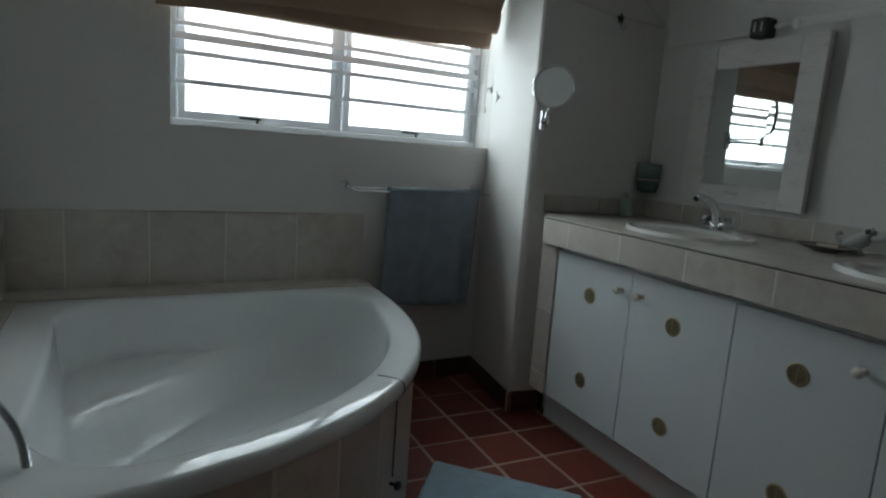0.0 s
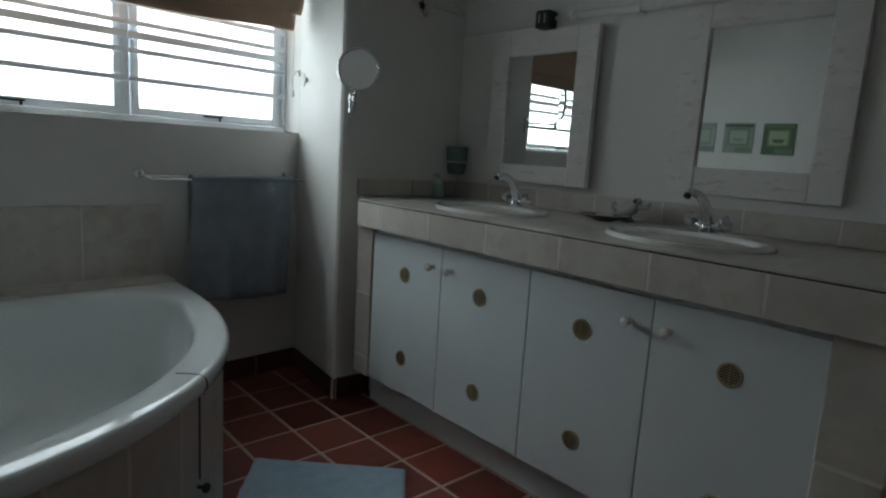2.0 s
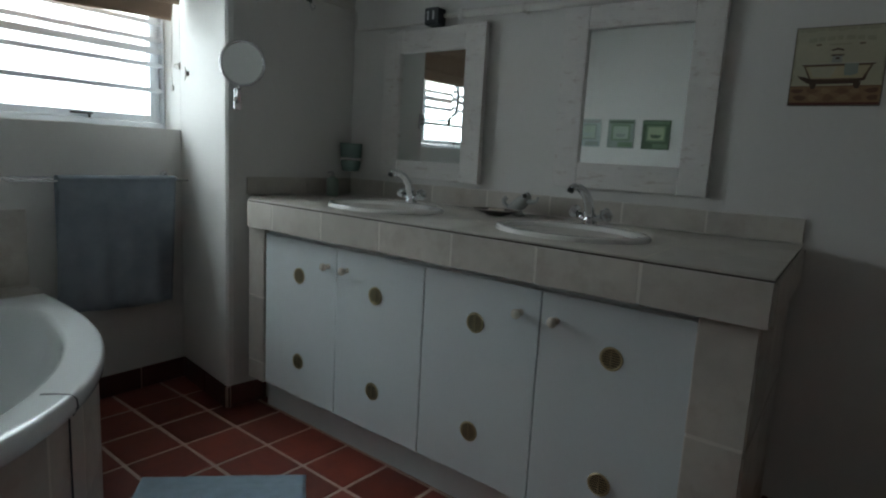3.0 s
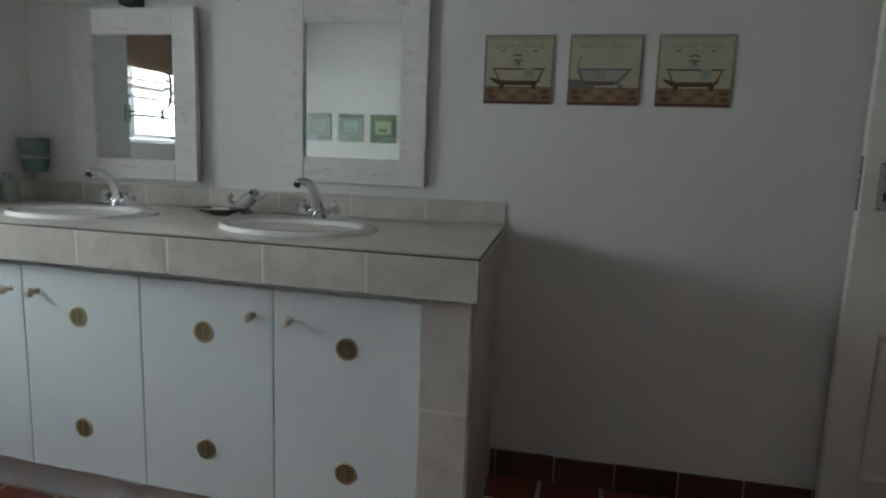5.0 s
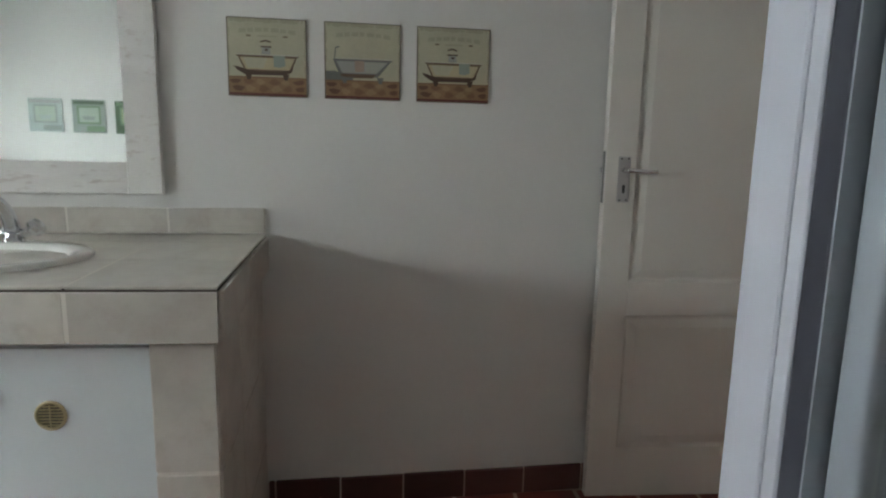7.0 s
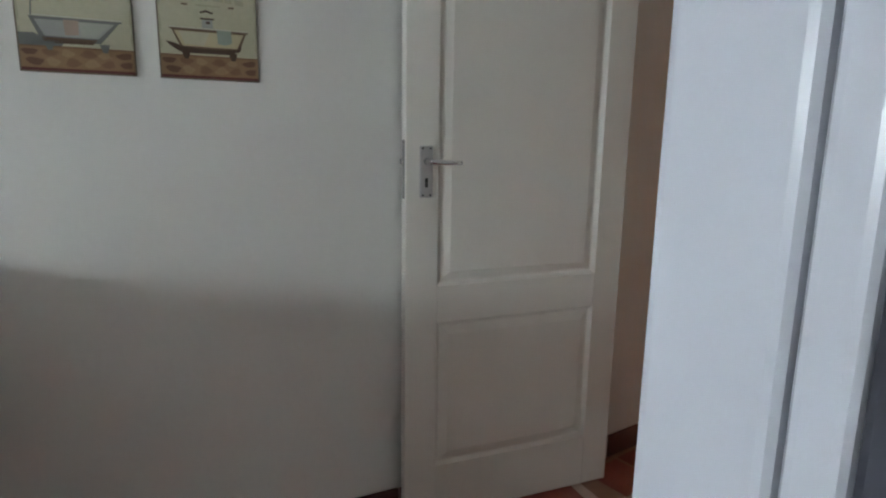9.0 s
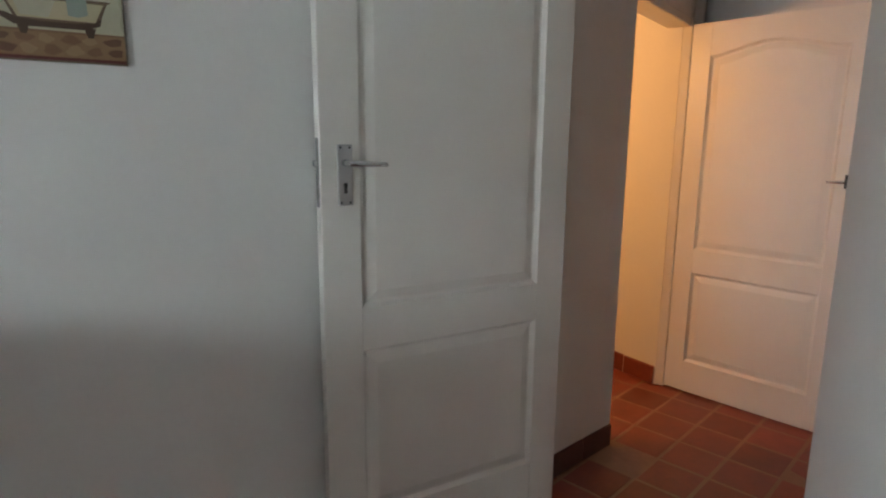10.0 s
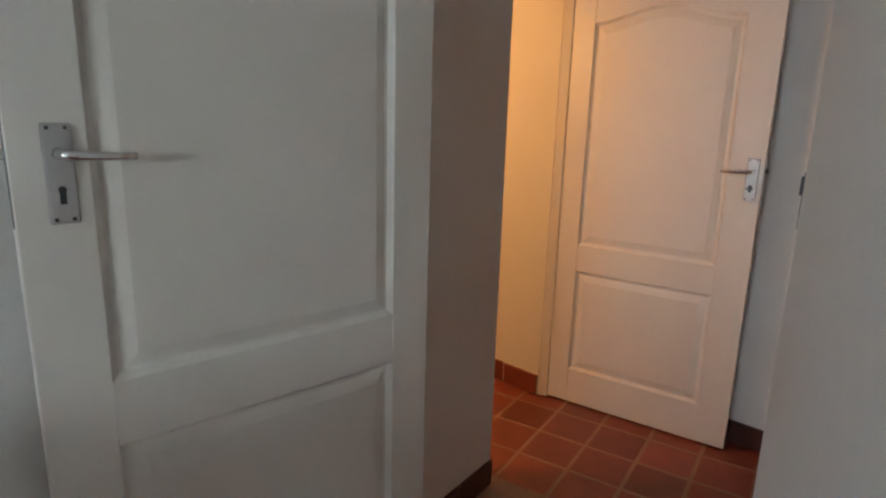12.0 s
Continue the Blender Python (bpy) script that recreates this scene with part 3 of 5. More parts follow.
inner = smoothed(raw, 5)
bath = thing("corner_bath", Matrix.Identity(4), "white acrylic corner bath with broad rounded rim, empty", "bath")
bm = bmesh.new()
deep = smoothed([r * 0.74 for r in inner], 9)
rims = [(lambda k: outer[k] - 0.012, RIM - 0.060), (lambda k: outer[k], RIM - 0.050), (lambda k: outer[k] + 0.003, RIM - 0.030), (lambda k: outer[k], RIM - 0.009), (lambda k: outer[k] - 0.008, RIM - 0.0005), (lambda k: outer[k] - 0.020, RIM + 0.001),
        (lambda k: 0.5 * (outer[k] + inner[k]), RIM + 0.001), (lambda k: inner[k] + 0.018, RIM - 0.001), (lambda k: inner[k] + 0.006, RIM - 0.008)]
rings = [[bm.verts.new((CX + f(k) * math.cos(t), CY + f(k) * math.sin(t), z)) for k, t in enumerate(TH)] for f, z in rims]
WALLS, BED = 20, 10
for i in range(1, WALLS + 1):
    phi = math.pi / 2 * i / WALLS
    rings.append([bm.verts.new((CX + (deep[k] - 0.10 + (inner[k] - deep[k] + 0.10) * math.cos(phi) ** 0.75) * math.cos(t), CY + (deep[k] - 0.10 + (inner[k] - deep[k] + 0.10) * math.cos(phi) ** 0.75) * math.sin(t),
                                RIM - 0.008 - 0.405 * math.sin(phi) ** 1.05)) for k, t in enumerate(TH)])
for i in range(1, BED):
    u = 1 - i / BED
    rings.append([bm.verts.new((CX + (deep[k] - 0.10) * u * math.cos(t), CY + (deep[k] - 0.10) * u * math.sin(t), RIM - 0.413 - 0.012 * (1 - u))) for k, t in enumerate(TH)])
for ring in rings[10:]:
    for v in ring:
        # a seat swells out of the back corner
        u = ((v.co.y - 4.66) * 0.72 - (v.co.x - 1.02) * 0.69 + 0.02) / 0.24
        u = max(0.0, min(1.0, u))
        u = u * u * u * (u * (6 * u - 15) + 10)
        rise = max(0.0, (RIM - 0.235) - v.co.z)
        v.co.z += u * rise
for a, b in zip(rings, rings[1:]):
    for k in range(N):
        bm.faces.new((a[k], a[(k + 1) % N], b[(k + 1) % N], b[k]))
bm.faces.new(rings[-1])
part("tub", bm, ACRYLIC, bath, smooth=True)
part("waste", lathe(bmesh.new(), [(0.035, RIM - 0.431), (0.035, RIM - 0.424), (0.028, RIM - 0.422), (0.004, RIM - 0.421)], 24, Matrix.Translation((1.12, 4.21, 0))), CHROME, bath, "chrome waste", smooth=True)

# joint across the rim and down the hatch in the front
rim_in, rim_out = Vector((1.505, 4.003, RIM + 0.0005)), Vector((1.556, 3.950, RIM + 0.0005))
part("rim_joint", tube(bmesh.new(), [rim_in, (1.525, 3.984, RIM + 0.0015), rim_out, rim_out + Vector((0.012, -0.012, -0.012)), rim_out + Vector((0.014, -0.014, -0.035)), rim_out + Vector((0.004, -0.004, -0.06))], 0.0022, 8), JOINT_SHADE, bath, "thin dark joint across the rim")

# curved tiled front under the rim
apron = thing("bath_apron", Matrix.Identity(4), "curved beige tiled front panel below the bath rim", "bath panel")
front = [k for k in range(N) if (CX + outer[k] * math.cos(TH[k]) > BX + 0.03 or math.sin(TH[k]) < -0.3) and not (math.sin(TH[k]) > 0 and CY + outer[k] * math.sin(TH[k]) > BY - 0.02) and not (math.cos(TH[k]) < 0 and CX + outer[k] * math.cos(TH[k]) < BX + 0.02)]
front.sort(key=lambda k: (TH[k] + math.pi) % (2 * math.pi))
path = [(CX + (outer[k] - 0.030) * math.cos(TH[k]), CY + (outer[k] - 0.030) * math.sin(TH[k])) for k in front]


def apron_piece(name, pts, z0, z1, thick, mat, label=""):
    bm = bmesh.new()
    cols = []
    for i, p in enumerate(pts):
        q0, q1 = Vector(pts[max(i - 1, 0)]), Vector(pts[min(i + 1, len(pts) - 1)])
        d = (q1 - q0).normalized()
        nrm = Vector((d.y, -d.x))
        o = Vector(p) + nrm * thick
        cols.append([bm.verts.new((p[0], p[1], z0)), bm.verts.new((o.x, o.y, z0)), bm.verts.new((o.x, o.y, z1)), bm.verts.new((p[0], p[1], z1))])
    for a, b in zip(cols, cols[1:]):
        for k in range(4):
            bm.faces.new((a[k], a[(k + 1) % 4], b[(k + 1) % 4], b[k]))
    bm.faces.new(cols[0])
    bm.faces.new(cols[-1][::-1])
    return part(name, bm, mat, apron, label)


run, pieces = 0.0, []
dense = []
for a, b in zip(path, path[1:]):
    for j in range(6):
        dense.append((a[0] + (b[0] - a[0]) * j / 6, a[1] + (b[1] - a[1]) * j / 6))
dense.append(path[-1])
apron_piece("grout", dense[::3] + [dense[-1]], 0.0, RIM - 0.056, 0.0095, BEIGE_GROUT)
piece = [dense[0]]
for a, b in zip(dense, dense[1:]):
    run += math.dist(a, b)
    piece.append(b)
    if run >= 0.205:
        pieces.append(piece[1:-1])
        run, piece = 0.0, [b]
if len(piece) > 4:
    pieces.append(piece[1:])
for piece in pieces:
    for z0, z1 in ((0.002, 0.262), (0.266, RIM - 0.056)):
        apron_piece("tile", piece[::2] + [piece[-1]], z0, z1, 0.011, BEIGE)

# tiled ledge and splash round the bath
splash = thing("bath_splash", Matrix.Identity(4), "single course of large beige tiles above the bath", "tiles", kind="structure")
part("ledge", boxed((W_WALL, 5.150, RIM - 0.005), (1.945, N_WALL, RIM + 0.012), 0.003, 1), BEIGE, splash, "narrow tiled ledge")
part("ledge", boxed((W_WALL, 3.55, RIM - 0.006), (W_WALL + 0.06, 5.149, RIM + 0.011), 0.003, 1), BEIGE, splash, "narrow tiled ledge")
XS = [W_WALL + 0.011, 0.598, 0.921, 1.246, 1.588, 1.945]
for a, b in zip(XS, XS[1:]):
    part("tile", boxed((a + 0.002, N_WALL - 0.013, RIM + 0.015), (b - 0.002, N_WALL, 0.980), 0.003, 1), BEIGE, splash)
part("grout", boxed((W_WALL + 0.005, N_WALL - 0.0115, RIM + 0.010), (1.943, N_WALL - 0.001, 0.978)), BEIGE_GROUT, splash)
y = 5.286
while y > 3.6:
    y2 = max(y - 0.325, 3.55)
    part("tile", boxed((W_WALL, y2 + 0.002, RIM + 0.015), (W_WALL + 0.013, y - 0.002, 0.980), 0.003, 1), BEIGE, splash)
    y = y2
part("grout", boxed((W_WALL + 0.001, 3.552, RIM + 0.010), (W_WALL + 0.0115, 5.285, 0.978)), BEIGE_GROUT, splash)
# side of the tiled bath surround next to the towel
part("end_panel", boxed((1.860, 5.10, 0.0), (1.940, N_WALL, RIM - 0.006), 0.003, 1), BEIGE, splash, "tiled end of the bath surround")


# ---- window ----
win = thing("window_1", Matrix.Identity(4), "pale blue-white steel casement window with horizontal burglar bars", "window", kind="structure")
FY = 5.445
MX = 1.838
for lo, hi in (((WX0 + 0.002, FY, WZ0), (WX0 + 0.014, FY + 0.05, WZ1)), ((WX0 + 0.014, FY + 0.034, WZ0 + 0.034), (WX0 + 0.040, FY + 0.049, WZ1 - 0.04)),
               ((WX1 - 0.014, FY, WZ0), (WX1 - 0.002, FY + 0.05, WZ1)), ((WX1 - 0.042, FY + 0.034, WZ0 + 0.034), (WX1 - 0.014, FY + 0.049, WZ1 - 0.04)),
               ((WX0 + 0.014, FY, WZ0), (WX1 - 0.014, FY + 0.05, WZ0 + 0.034)), ((WX0 + 0.014, FY, WZ1 - 0.04), (WX1 - 0.014, FY + 0.05, WZ1)),
               ((MX - 0.020, FY + 0.036, WZ0 + 0.034), (MX + 0.022, FY + 0.049, WZ1 - 0.04))):
    part("window_frame", boxed(lo, hi, 0.004, 1), WIN_PAINT, win)
for x0, x1 in ((WX0 + 0.042, MX - 0.022), (MX + 0.024, WX1 - 0.044)):
    sash = None
    for lo, hi in (((x0, FY + 0.012, WZ0 + 0.036), (x0 + 0.034, FY + 0.044, WZ1 - 0.042)), ((x1 - 0.034, FY + 0.012, WZ0 + 0.036), (x1, FY + 0.044, WZ1 - 0.042)),
                   ((x0 + 0.034, FY + 0.0125, WZ0 + 0.036), (x1 - 0.034, FY + 0.0435, WZ0 + 0.072)), ((x0 + 0.034, FY + 0.0125, WZ1 - 0.08), (x1 - 0.034, FY + 0.0435, WZ1 - 0.042))):
        ob = part("casement", boxed(lo, hi, 0.003, 1), WIN_PAINT, sash or win)
        sash = sash or ob
    pane = part("pane", boxed((x0 + 0.030, FY + 0.026, WZ0 + 0.066), (x1 - 0.030, FY + 0.030, WZ1 - 0.076)), GLASS, sash, "clear pane")
    pane.visible_shadow = False
    for z, h in ((1.570, 0.020), (1.700, 0.020), (1.772, 0.029), (1.828, 0.020), (1.915, 0.020), (2.05, 0.020)):
        part("burglar_bar", boxed((x0 - 0.02, FY - 0.013, z - 0.6 * h), (x1 + 0.02, FY - 0.002, z + 0.6 * h), 0.002, 1), WIN_PAINT, win, "flat horizontal burglar bar")
    xm = x0 + (x1 - x0) * (0.42 if x0 < 1.5 else 0.5)
    stay = part("stay", boxed((xm - 0.045, FY - 0.010, WZ0 + 0.052), (xm + 0.055, FY + 0.010, WZ0 + 0.062), 0.002, 1), DARK, sash, "dark casement stay")
    part("peg", lathe(bmesh.new(), [(0.006, 0), (0.006, 0.012), (0.003, 0.016)], 10, Matrix.Translation((xm + 0.04, FY - 0.004, WZ0 + 0.036))), DARK, stay)
part("window_sill", boxed((WX0, N_WALL + 0.001, WZ0 - 0.002), (WX1, FY, WZ0 + 0.004), 0.002, 1), PLASTER, win, "white plaster sill")


# ---- door frames ----
wayd = (Vector(FAR_J) - Vector(COR)).normalized()
angd = math.degrees(math.atan2(wayd.y, wayd.x))
span = (Vector(FAR_J) - Vector(COR)).length
frm = thing("door_frame_room", pose(*COR, 0, 0, 0, angd), "cream painted wooden frame of the lamplit room's doorway", "door frame", kind="structure")
part("jamb", boxed((span + 0.003, -0.016, 0), (span + 0.068, 0.038, 1.985), 0.004, 1), DOOR_PAINT, frm)
part("jamb", boxed((0.0, 0.02, 0), (0.03, 0.115, 1.985), 0.004, 1), DOOR_PAINT, frm)
part("head", boxed((0.0, -0.007, 1.945), (span + 0.0025, 0.114, 1.985), 0.004, 1), DOOR_PAINT, frm)
frm2 = thing("door_frame_bathroom", Matrix.Identity(4), "white painted frame of the bathroom doorway", "door frame", kind="structure")
part("jamb", boxed((JAMB_W, S_WALL - 0.16, 0), (JAMB_W + 0.020, S_WALL - 0.001, 2.20), 0.004, 1), DOOR_PAINT, frm2)
part("head", boxed((JAMB_W + 0.020, S_WALL - 0.16, 2.165), (HINGE_X - 0.001, S_WALL + 0.003, 2.20), 0.004, 1), DOOR_PAINT, frm2)
part("strike_plate", boxed((JAMB_W + 0.0195, S_WALL - 0.034, 1.212), (JAMB_W + 0.022, S_WALL - 0.006, 1.315), 0.0006, 1), DARK, frm2, "worn metal strike plate")
part("strike_lip", boxed((JAMB_W + 0.0185, S_WALL - 0.005, 1.275), (JAMB_W + 0.0235, S_WALL + 0.007, 1.308), 0.001, 1), DARK, frm2, "bent strike lip")


# ---- skirting tiles ----
def skirting(name, a, b, pitch, height=0.112, thick=0.012, mat=None):
    """Tiles along the foot of a wall from a to b; they stand out to the left of that way."""
    a, b = Vector(a), Vector(b)
    d = (b - a).normalized()
    m = pose(a.x, a.y, 0, 0, 0, math.degrees(math.atan2(d.y, d.x)))
    sk = thing(name, m, "dark red terracotta tile skirting", "skirting", kind="structure")
    span, x = (b - a).length, 0.0
    part("grout", boxed((0, -0.002, 0), (span, thick - 0.004, height - 0.003)), TERRA_GROUT, sk)
    while x < span - 0.01:
        x2 = min(x + pitch, span)
        part("tile", boxed((x + 0.002, -0.002, 0.001), (x2 - 0.003, thick + random.uniform(-0.001, 0.001), height + random.uniform(-0.002, 0.002)), 0.003, 1), mat or SKIRT, sk)
        x = x2
    return sk


skirting("baseboard_east", (E_WALL, S_WALL + 0.01), (E_WALL, 2.46), 0.245)
skirting("baseboard_north", (2.68, N_WALL), (1.96, N_WALL), 0.245)
skirting("baseboard_pier", (2.590, 4.760), (2.686, N_WALL), 0.245)
skirting("baseboard_pier_front", (2.80, 4.726), (2.588, 4.757), 0.2)
skirting("baseboard_passage", (COR[0], COR[1]), (3.290, S_WALL + 0.090), 0.215, 0.104)
# lighter tile here: the lamp's brightness on this skirting is put into its colour
skirting("baseboard_room", (3.676, -0.955), (5.2, -0.955), 0.215, 0.107, mat=TERRACOTTA)
skirting("baseboard_far", (2.24, -1.24), (3.6, -1.24), 0.215, 0.098)


# ---- roman blind ----
blind = thing("roman_blind", Matrix.Identity(4), "tan fabric roman blind drawn half up over the window", "blind")


def fold(x0, x1, z_bottom_l, z_bottom_r, z_top, y, bulge, name="fold"):
    bm = bmesh.new()
    nx, nz = 40, 12
    grid = []
    for side in (0, 1):
        rows = []
        for i in range(nx + 1):
            u = i / nx
            x = x0 + (x1 - x0) * u
            zb = z_bottom_l + (z_bottom_r - z_bottom_l) * u + 0.006 * math.sin(9 * u + y * 50)
            col = []
            for j in range(nz + 1):
                w = j / nz
                z = zb + (z_top - zb) * w
                out = bulge * math.sin(math.pi * min(1, w * 1.15 + 0.06)) ** 0.8 * (1 + 0.25 * math.sin(7 * u + 3 * w))
                col.append(bm.verts.new((x, y - out - 0.004 * math.sin(14 * u + 2 * w) + (0.008 if side else 0), z)))
            rows.append(col)
        grid.append(rows)
    for side in (0, 1):
        g = grid[side]
        for i in range(nx):
            for j in range(nz):
                bm.faces.new((g[i][j], g[i + 1][j], g[i + 1][j + 1], g[i][j + 1]))
    for i in range(nx):
        bm.faces.new((grid[0][i][0], grid[0][i + 1][0], grid[1][i + 1][0], grid[1][i][0]))
        bm.faces.new((grid[0][i][nz], grid[0][i + 1][nz], grid[1][i + 1][nz], grid[1][i][nz]))
    for i in (0, nx):
        for j in range(nz):
            bm.faces.new((grid[0][i][j], grid[0][i][j + 1], grid[1][i][j + 1], grid[1][i][j]))
    return part(name, bm, BLIND, blind, smooth=True)


fold(0.950, 2.612, 1.862, 1.902, 2.13, 5.262, 0.020)
fold(0.935, 2.640, 1.905, 1.985, 2.22, 5.240, 0.030)
fold(0.935, 2.642, 2.045, 2.105, 2.33, 5.222, 0.034)
fold(0.935, 2.642, 2.18, 2.22, 2.50, 5.216, 0.030)
part("headrail", boxed((0.93, 5.20, 2.47), (2.645, 5.298, 2.51), 0.004, 1), BLIND, blind)
cord = tube(bmesh.new(), [(2.622, 5.262, 2.2), (2.624, 5.268, 1.9), (2.622, 5.272, 1.62), (2.626, 5.272, 1.60)], 0.0022, 8)
part("cord", cord, PIPE, blind, "white pull cord")
part("cord_end", lathe(bmesh.new(), [(0.003, 0.03), (0.008, 0.02), (0.009, 0.0), (0.006, -0.004)], 12, Matrix.Translation((2.626, 5.272, 1.57))), PIPE, blind, "white cord end", smooth=True)
peg = thing("blind_hook", pose(2.676, 5.30, 1.70), "small white screw hook on the window reveal", "hook")
part("plate", boxed((-0.004, -0.007, -0.016), (0.006, 0.007, 0.016), 0.002, 1), PIPE, peg)
part("hook", tube(bmesh.new(), [(-0.004, 0, 0.006), (-0.020, 0, 0.006), (-0.026, 0, -0.004), (-0.020, 0, -0.013)], 0.003, 10), PIPE, peg, smooth=True)
cleat = thing("cord_cleat", pose(2.668, 5.20, 1.655), "small white cord cleat on the window reveal", "cleat")
part("base", boxed((-0.010, -0.008, -0.012), (0.004, 0.008, 0.012), 0.002, 1), PIPE, cleat)
part("horn", tube(bmesh.new(), [(-0.016, 0, -0.034), (-0.014, 0, -0.015), (-0.011, 0, 0), (-0.014, 0, 0.015), (-0.016, 0, 0.034)], [0.003, 0.004, 0.005, 0.004, 0.003], 10), PIPE, cleat, smooth=True)

# ---- towel rail and towel ----
RZ = 1.118
rail = thing("towel_rail", Matrix.Identity(4), "chrome double towel rail on the wall below the window", "towel rail")
part("front_bar", tube(bmesh.new(), [(1.86, 5.185, RZ - 0.008), (2.652, 5.185, RZ - 0.008)], 0.0048, 12), CHROME, rail, smooth=True)
part("rear_bar", tube(bmesh.new(), [(1.82, 5.235, RZ + 0.006), (2.60, 5.235, RZ + 0.006)], 0.0048, 12), CHROME, rail, smooth=True)
for x in (1.835, 2.585):
    br = part("bracket", tube(bmesh.new(), [(x, 5.298, RZ + 0.012), (x, 5.235, RZ + 0.006), (x + 0.03, 5.185, RZ - 0.008)], [0.009, 0.0075, 0.007], 12), CHROME, rail, smooth=True)
    part("rosette", lathe(bmesh.new(), [(0.022, 0), (0.022, 0.004), (0.017, 0.008), (0.009, 0.010)], 20, Matrix.Translation((x, 5.299, RZ + 0.012)) @ pose(0, 0, 0, 90, 0, 0)), CHROME, br, smooth=True)
bm = bmesh.new()
nu, prof = 36, []
for k in range(20):
    prof.append((5.164, 0.505 + (RZ - 0.505) * k / 20, 1 - k / 20))
for k in range(9):
    a = math.pi * k / 8
    prof.append((5.185 - 0.021 * math.cos(a), RZ + 0.018 * math.sin(a), 0.0))
for k in range(1, 16):
    prof.append((5.208, RZ - (RZ - 0.60) * k / 15, k / 15))
layers = []
for off in (0.0, 0.007):
    rows = []
    for i in range(nu + 1):
        u = i / nu
        col = []
        for j, (py, pz, hang) in enumerate(prof):
            wave = 0.014 * math.sin(13 * u + 1.2) + 0.007 * math.sin(27 * u + 2 * pz)
            front = -1 if j < 20 else 1
            x = 2.028 + 0.545 * u - 0.018 * hang * (1 - u) * (1 if front < 0 else 0) - 0.02 * hang * u
            col.append(bm.verts.new((x, py + (wave * hang if front < 0 else 0) - front * off * 0 + (off if front < 0 else -off), pz - (0.022 * u if j == 0 else 0) + 0.006 * math.sin(9 * u) * (1 if j == 0 else 0))))
        rows.append(col)
    layers.append(rows)
npf = len(prof)
for rows in layers:
    for i in range(nu):
        for j in range(npf - 1):
            bm.faces.new((rows[i][j], rows[i + 1][j], rows[i + 1][j + 1], rows[i][j + 1]))
for i in range(nu):
    for j in (0, npf - 1):
        bm.faces.new((layers[0][i][j], layers[0][i + 1][j], layers[1][i + 1][j], layers[1][i][j]))
for i in (0, nu):
    for j in range(npf - 1):
        bm.faces.new((layers[0][i][j], layers[0][i][j + 1], layers[1][i][j + 1], layers[1][i][j]))
solo("towel", bm, TOWEL, "grey-blue terry towel folded over the chrome rail", "towel", smooth=True)

# ---- magnifying mirror on its arm ----
shave = thing("shaving_mirror", Matrix.Identity(4), "round chrome magnifying mirror on a folding arm at the pier", "mirror")
plate_at, elbow, disc = Vector((2.635, 4.745, 1.520)), Vector((2.535, 4.585, 1.522)), Vector((2.529, 4.549, 1.657))
part("wall_plate", boxed((2.616, 4.730, 1.472), (2.650, 4.757, 1.568), 0.004, 2), CHROME, shave)
part("arm", tube(bmesh.new(), [plate_at + Vector((0, -0.012, -0.012)), (2.60, 4.66, 1.508), elbow + Vector((0, 0, -0.014))], 0.006, 12), CHROME, shave, smooth=True)
part("arm", tube(bmesh.new(), [plate_at + Vector((0, -0.012, 0.012)), (2.60, 4.66, 1.532), elbow + Vector((0, 0, 0.010))], 0.006, 12), CHROME, shave, smooth=True)
part("joint", lathe(bmesh.new(), [(0.011, -0.028), (0.011, 0.028), (0.006, 0.032)], 16, Matrix.Translation(elbow)), CHROME, shave, smooth=True)
part("stem", tube(bmesh.new(), [elbow + Vector((0, 0, 0.02)), (2.531, 4.572, 1.555), (2.530, 4.562, 1.575)], 0.006, 12), CHROME, shave, smooth=True)
face = look(disc, Vector((0.70, 2.95, 1.60))) @ pose(0, 0, 0, 0, 180, 0)
head = part("rim", ring_lathe(bmesh.new(), [(0.092, -0.008), (0.097, -0.004), (0.097, 0.006), (0.092, 0.010), (0.087, 0.008), (0.087, -0.008), (0.092, -0.008)], 48, face), CHROME, shave, smooth=True)
part("glass", lathe(bmesh.new(), [(0.088, 0.0), (0.088, 0.004)], 48, face), SILVER, head, "mirror glass")
part("glass", lathe(bmesh.new(), [(0.088, -0.005), (0.088, -0.002)], 48, face), SILVER, head, "mirror glass")

# ---- bath mat ----
A, B = Vector((1.992, 4.440)), Vector((2.420, 3.980))
MAT_END = Vector((-0.25, -0.285))


